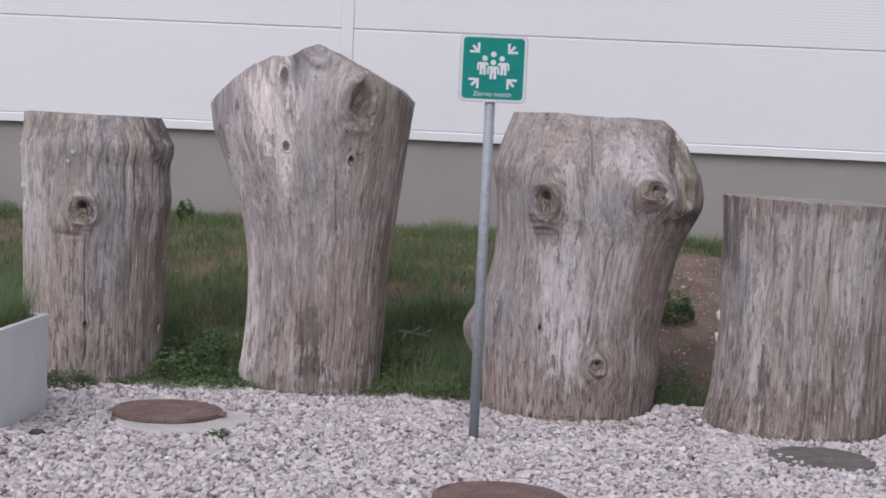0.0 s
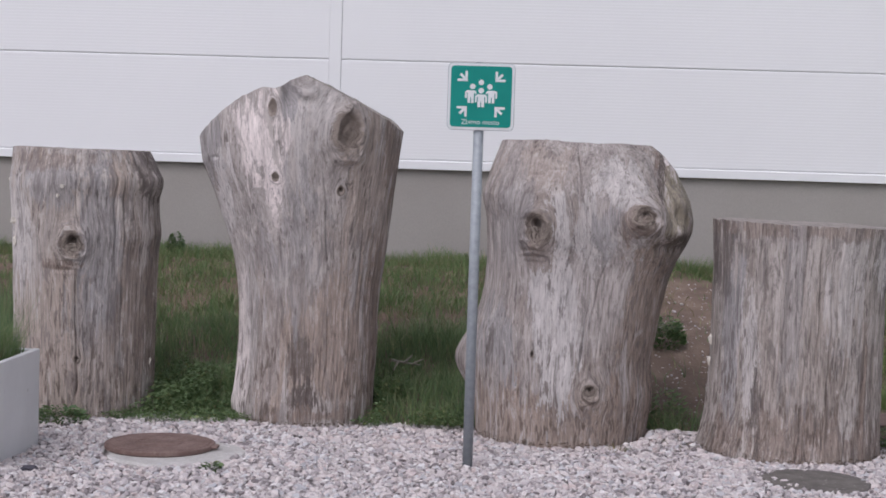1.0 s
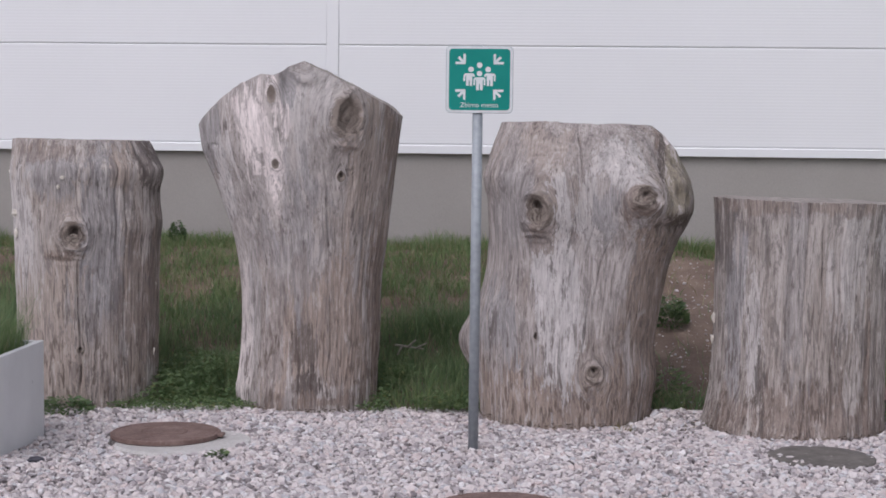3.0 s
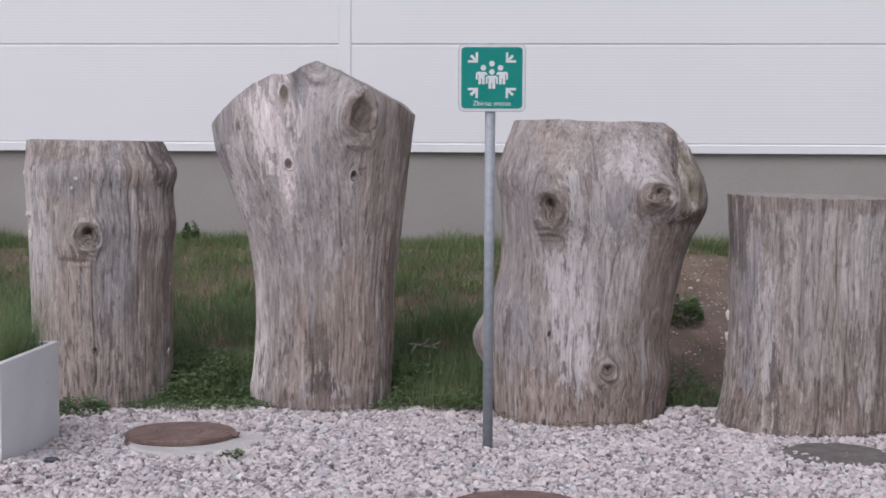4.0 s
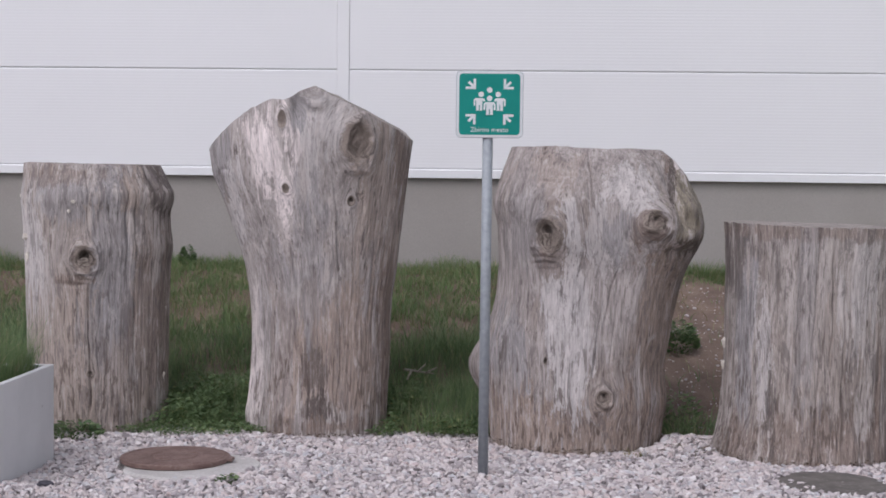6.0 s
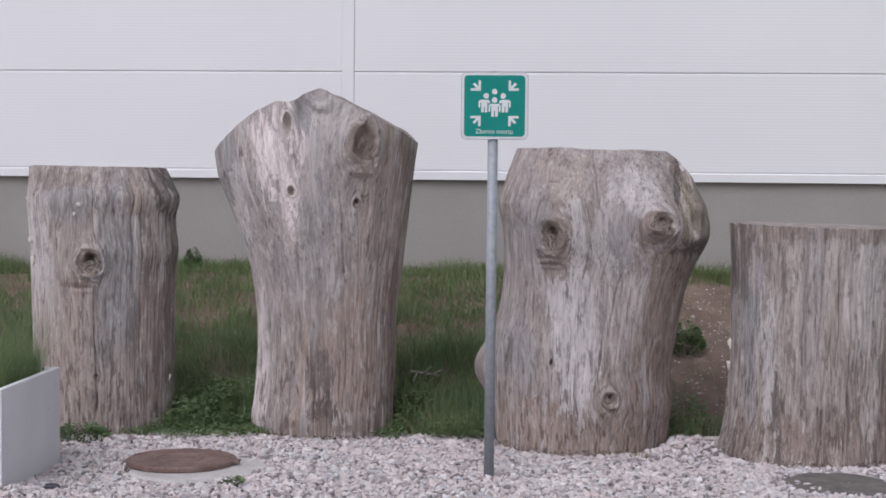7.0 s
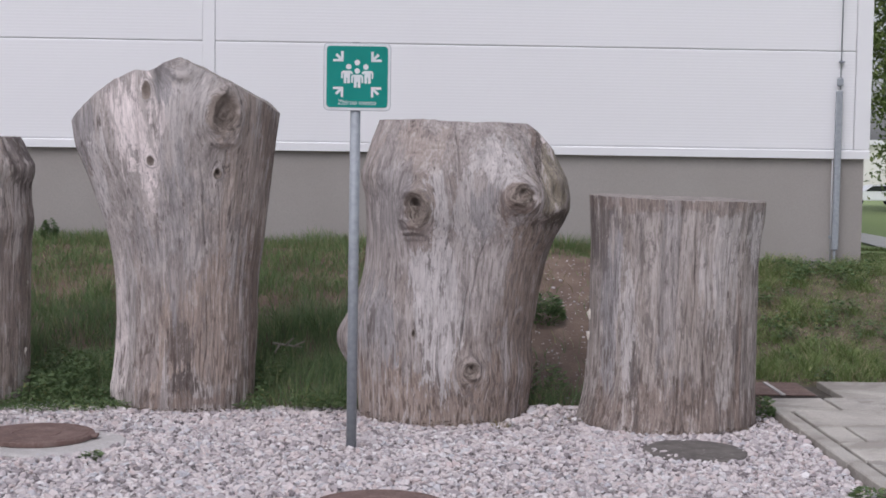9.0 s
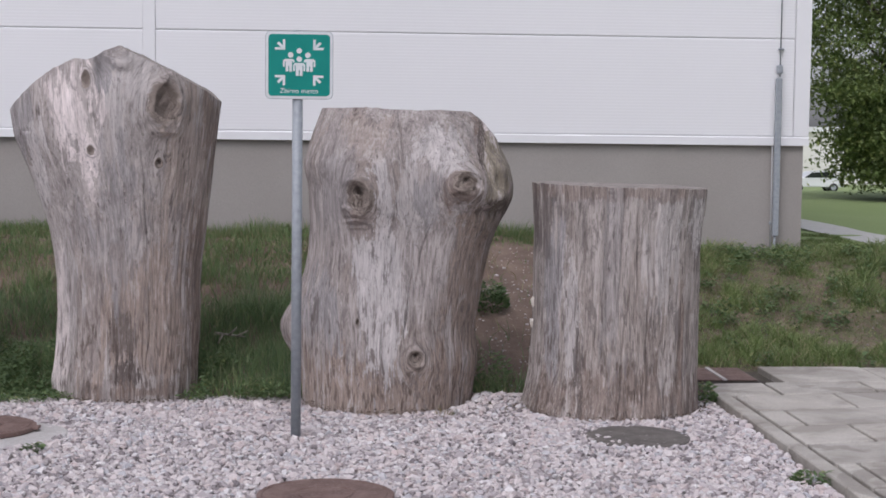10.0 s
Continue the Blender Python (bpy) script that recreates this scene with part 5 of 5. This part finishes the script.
for i in range(len(ys) - 1):
    bm.faces.new((lft[i], rgt[i], rgt[i + 1], lft[i + 1]))
me = bpy.data.meshes.new("footpath")
bm.to_mesh(me)
bm.free()
me.materials.append(PATHMAT)
tagged(new("footpath", me), "narrow grey footpath through the lawn", "path", kind="structure")


def wheel(parent, x, y, z):
    w_ = part("wheel", tube((x, y - 0.1, z), (x, y + 0.1, z), 0.31, sides=28), RUBBER, parent, "black tyre")
    part("rim", tube((x, y - 0.108, z), (x, y + 0.108, z), 0.19, sides=20), GALV, w_)


def parked_car(x, y, z):
    ob = thing("parked_car", x, y, z, "white parked hatchback car with dark windows", "car")
    side = [(-2.0, 0.35), (-1.98, 0.75), (-1.75, 0.92), (-0.95, 1.0), (-0.35, 1.43), (0.9, 1.46), (1.75, 1.0), (1.95, 0.85), (1.98, 0.35)]
    bm = prism([(x + a, z + b_) for a, b_ in side], y - 0.82, y + 0.82)
    bmesh.ops.bevel(bm, geom=[e for e in bm.edges if len(e.link_faces) == 2 and e.calc_face_angle() > 0.6], offset=0.05, segments=2, affect="EDGES")
    part("body", bm, CARPAINT, ob)
    part("side_window", prism([(x - 0.85, z + 1.0), (x - 0.33, z + 1.37), (x + 0.85, z + 1.40), (x + 1.45, z + 1.03)], y - 0.832, y - 0.821), GLASS, ob, "dark side windows")
    for dx in (-1.25, 1.25):
        wheel(ob, x + dx, y - 0.72, z + 0.31)
        wheel(ob, x + dx, y + 0.72, z + 0.31)
    for dx in (-1.9, 1.88):
        part("lamp", box(x + dx - 0.06, x + dx + 0.06, y - 0.825, y - 0.6, z + 0.72, z + 0.84, 0.02), GLASS, ob)
    return ob


parked_car(32.6, 106.0, float(bank(32, 106)))
house = thing("house", 45, 130, -1.6, "pale rendered house far behind the trees", "house")
part("wall", box(30, 75, 125, 137, -1.9, 2.6), HOUSE, house)
part("roof", box(29.6, 75.4, 124.6, 137.4, 2.6, 3.0), TRIM, house, "flat white roof edge")


def tree(x, y, z, height, spread, low, n_clump, per, seed, label):
    """Tapered trunk, limbs and a crown of leaf clumps with gaps."""
    r = np.random.default_rng(seed)
    ob = thing("broadleaf_tree", x, y, z, label, "tree")
    part("trunk", tube((x, y, z - 0.2), (x + 0.1, y, z + height * 0.6), 0.22, 0.09, sides=14), BARK, ob)
    centres = []
    for k in range(n_clump):
        t = r.uniform(0, 1) ** 1.25
        hz = low + (height - low) * t
        rad = spread * (0.35 + 0.65 * math.sin(math.pi * (0.13 + 0.75 * t))) * math.sqrt(r.uniform(0.05, 1.0))
        a = r.uniform(0, 2 * math.pi)
        centres.append((x + rad * math.cos(a), y + rad * math.sin(a), z + hz))
    for k in range(0, 12):
        c_ = centres[k]
        part("limb", tube((x + 0.05, y, z + min(height * 0.55, max(0.6, (c_[2] - z) * 0.6))), c_, 0.06, 0.015, sides=8), BARK, ob)
    pts, size = [], []
    for c_ in centres:
        m = int(per * r.uniform(0.5, 1.3))
        s = r.uniform(0.30, 0.75)
        pts.append(np.array(c_) + r.standard_normal((m, 3)) * np.array([s, s, s * 0.55]) * 0.55)
        size.append(r.uniform(0.06, 0.14, m))
    vs, fs = leaves(np.concatenate(pts), np.concatenate(size), seed, -0.4)
    vs[:, 2] = np.maximum(vs[:, 2], z + 0.02)
    part("crown", mesh_of("crown", vs, fs, TREELEAF), TREELEAF, ob, "dense green leaf crown")
    return ob


tree(10.45, 28.0, 0.69, 7.5, 2.05, 0.35, 430, 200, 81, "dense broadleaf tree with foliage down to the lawn")
tree(13.4, 29.6, 0.69, 8.5, 2.6, 0.15, 250, 170, 82, "broad dark green tree behind the lawn")

# ---- paving beside the gravel: kerb stones and slabs in running bond ----
paving = thing("pavement", 4.0, 9.5, 0, "worn pale concrete slab paving with stained joints", "pavement", kind="structure")
part("bed", box(2.53, 9.0, -3.4, 11.27, -0.12, -0.034), JOINTSOIL, paving, "dark joint bed")
y = -3.8
while y < 10.0:
    part("kerb_stone", box(2.425, 2.522, y + 0.004, min(y + 0.996, 9.95), -0.1, 0.028, 0.008), SLAB, paving)
    y += 1.0
rows = [-3.4 + 0.56 * k for k in range(15)] + [5.0, 5.57, 6.13, 6.69, 7.24, 7.80, 8.33, 8.86, 9.37, 9.92, 10.46, 11.25]
firsts = [0.3 + 0.4 * (k % 2) for k in range(15)] + [0.4, 0.13, 0.55, 0.3, 0.13, 0.62, 0.45, 0.19, 0.71, 0.45, 0.60]  # width of the first slab of each row


def skew(y):
    return 0.20 * (1 - float(smooth(9.7, 11.2, y)))


for k in range(len(rows) - 1):
    x = 2.56 if rows[k] < 9.9 else 2.46
    w = firsts[k]
    while x < 8.6:
        g = 0.012
        y0, y1 = rows[k] + 0.017, rows[k + 1] - 0.017
        top = 0.010 + 0.010 * (float(hash_noise(x, rows[k], 3.3, 7)) - 0.5)
        bm = box(0, 1, 0, 1, -0.06, 0)
        for v_ in bm.verts:
            vx = x + g + v_.co.x * (w - 2 * g)
            vy = (y1 + skew(rows[k + 1]) * (vx - 2.55)) if v_.co.y > 0.5 else (y0 + skew(rows[k]) * (vx - 2.55))
            v_.co = Vector((vx, vy, v_.co.z + top))
        bmesh.ops.bevel(bm, geom=bm.edges[:], offset=0.006, segments=1, affect="EDGES")
        if not (k == len(rows) - 2 and x < 2.95):
            part("slab", bm, SLAB, paving)
        else:
            bm.free()
        x += w
        w = 0.62 + 0.30 * float(hash_noise(x, rows[k], 2.1, 3))

hatch = thing("floor_hatch", 2.74, 10.88, 0, "rust-brown metal hatch in the paving corner", "hatch")
part("frame", box(2.46, 2.92, 10.62, 11.20, -0.05, 0.004, 0.003), DARKCOVER, hatch)
for x0, x1 in ((2.48, 2.65), (2.69, 2.90)):
    part("leaf", box(x0, x1, 10.60, 11.17, 0.003, 0.012, 0.003), RUST, hatch, "rusty plate")
part("bar", box(2.655, 2.685, 10.60, 11.17, 0.003, 0.016, 0.003), CONCRETE, hatch)

# ---- gravel: loose crushed white stones ----
def stone_shape(seed):
    r = random.Random(seed)
    bm = bmesh.new()
    for i in range(15):
        a, h = r.uniform(0, 2 * math.pi), r.uniform(-1, 1)
        q = math.sqrt(1 - h * h)
        bm.verts.new((q * math.cos(a), q * math.sin(a), h))
    res = bmesh.ops.convex_hull(bm, input=bm.verts[:])
    bmesh.ops.delete(bm, geom=list({v_ for v_ in res["geom_interior"] if isinstance(v_, bmesh.types.BMVert)}), context="VERTS")
    bmesh.ops.triangulate(bm, faces=bm.faces[:])
    bm.verts.index_update()
    vs_ = np.array([v_.co[:] for v_ in bm.verts])
    fs_ = np.array([[v_.index for v_ in f.verts] for f in bm.faces])
    bm.free()
    return vs_, fs_


shapes = [stone_shape(s) for s in range(14)]
r = np.random.default_rng(91)
step = 0.0258
ix, iy = np.meshgrid(np.arange(-4.3, 2.395, step), np.arange(6.3, 10.14, step))
sx = (ix + r.uniform(-0.5, 0.5, ix.shape) * step).ravel()
sy = (iy + r.uniform(-0.5, 0.5, iy.shape) * step).ravel()
edge = 10.0 + 0.12 * hash_noise(sx, sx * 0, 2.2, 4)
ok = (sy < edge) & clear_of_logs(sx, sy, -0.005)
ok &= ((sx + 1.97) ** 2 + (sy - 8.64) ** 2 > (0.27 + 0.13 * hash_noise(sx, sy, 9, 1)) ** 2)
ok &= ((sx + 2.115) ** 2 + (sy - 8.77) ** 2 > 0.33 ** 2) & ((sx + 0.108) ** 2 + (sy - 7.08) ** 2 > 0.33 ** 2)
ok &= ((sx - 1.69) ** 2 + (sy - 8.66) ** 2 > (0.20 + 0.12 * hash_noise(sx, sy, 10, 2)) ** 2)
ok &= ~((sx > PX0) & (sx < PX1 + 0.01) & (sy > PY0 - 0.01) & (sy < PY1 + 0.01)) & ((sx + 0.303) ** 2 + (sy - 8.66) ** 2 > 0.036 ** 2)
sx, sy = sx[ok], sy[ok]
n = len(sx)
pick = r.integers(0, len(shapes), n)
all_v, all_f, at = [], [], 0
for k, (vs_, fs_) in enumerate(shapes):
    m = np.where(pick == k)[0]
    q = len(m)
    size = np.clip(r.lognormal(math.log(0.0166), 0.32, q), 0.009, 0.034)
    axes = np.stack([size * r.uniform(0.9, 1.35, q), size * r.uniform(0.75, 1.1, q), size * r.uniform(0.5, 0.85, q)], -1)
    a, tx, ty = r.uniform(0, 2 * np.pi, q), r.normal(0, 0.35, q), r.normal(0, 0.35, q)
    loc = vs_[None] * axes[:, None]
    ca, sa = np.cos(tx)[:, None], np.sin(tx)[:, None]
    loc = np.stack([loc[..., 0], loc[..., 1] * ca - loc[..., 2] * sa, loc[..., 1] * sa + loc[..., 2] * ca], -1)
    ca, sa = np.cos(ty)[:, None], np.sin(ty)[:, None]
    loc = np.stack([loc[..., 0] * ca + loc[..., 2] * sa, loc[..., 1], -loc[..., 0] * sa + loc[..., 2] * ca], -1)
    ca, sa = np.cos(a)[:, None], np.sin(a)[:, None]
    loc = np.stack([loc[..., 0] * ca - loc[..., 1] * sa, loc[..., 0] * sa + loc[..., 1] * ca, loc[..., 2]], -1)
    ground_z = -0.022 + 0.030 * (hash_noise(sx[m], sy[m], 1.6, 6) - 0.5) + r.uniform(-0.006, 0.010, q) + 0.055 * np.exp(-((sx[m] + 2.95) / 0.35) ** 2 - ((sy[m] - 7.75) / 0.30) ** 2) + 0.05 * np.exp(-((sx[m] - 1.0) / 0.3) ** 2 - ((sy[m] - 9.75) / 0.25) ** 2)
    loc += np.stack([sx[m], sy[m], ground_z], -1)[:, None]
    all_v.append(loc.reshape(-1, 3))
    all_f.append((np.arange(q)[:, None, None] * len(vs_) + fs_[None]).reshape(-1, 3) + at)
    at += q * len(vs_)
tagged(new("gravel", mesh_of("gravel", np.concatenate(all_v), np.concatenate(all_f), STONE)), "loose crushed white and pinkish gravel", "gravel", kind="stuff")

# pale pebbles strewn over the bare earth of the bank
r = np.random.default_rng(95)
px, py = r.uniform(0.4, 6.0, 5500), r.uniform(10.0, 14.0, 5500)
ok = (bare(px, py) > 0.5) & clear_of_logs(px, py, 0.02) & ((px < 2.1) | (py > 11.4)) & ((px < 2.0) | (r.uniform(0, 1, 5500) < 0.5)) & ((py < 13.9) | (px > 4.3))
px, py = px[ok], py[ok]
all_v, all_f, at = [], [], 0
for k in range(len(px)):
    vs_, fs_ = shapes[k % len(shapes)]
    sz = float(np.clip(r.lognormal(math.log(0.0052), 0.5), 0.003, 0.020))
    a = r.uniform(0, 6.28)
    rot = np.array([[math.cos(a), -math.sin(a), 0], [math.sin(a), math.cos(a), 0], [0, 0, 0.7]])
    all_v.append((vs_ * sz) @ rot.T + np.array([px[k], py[k], float(bank(px[k], py[k])) + sz * 0.2]))
    all_f.append(fs_ + at)
    at += len(vs_)
tagged(new("pebbles", mesh_of("pebbles", np.concatenate(all_v), np.concatenate(all_f), STONE)), "small pale pebbles on bare brown earth", "pebbles", kind="stuff")

# bark crumbs and brown litter where the logs meet the gravel
LITTER = leaf_material("bark_litter", (0.0, (0.06, 0.045, 0.035)), (0.5, (0.14, 0.10, 0.075)), (1.0, (0.30, 0.24, 0.18)))
r = np.random.default_rng(97)
pts = []
for cx, cy, rad in LOGS:
    a = r.uniform(math.pi * 0.95, math.pi * 2.05, 260)
    q = rad + np.abs(r.normal(0, 0.035, 260)) - 0.01
    pts.append(np.stack([cx + q * np.cos(a), cy + q * 0.93 * np.sin(a), r.uniform(-0.005, 0.02, 260)], -1))
pts.append(np.stack([r.normal(1.0, 0.16, 260), r.normal(9.85, 0.16, 260), r.uniform(0.0, 0.03, 260)], -1))
pts = np.concatenate(pts)
vs, fs = leaves(pts, r.uniform(0.008, 0.03, len(pts)), 98, 0.9)
tagged(new("bark_litter", mesh_of("bark_litter", vs, fs, LITTER)), "brown bark crumbs round the logs' feet", "litter", kind="stuff")
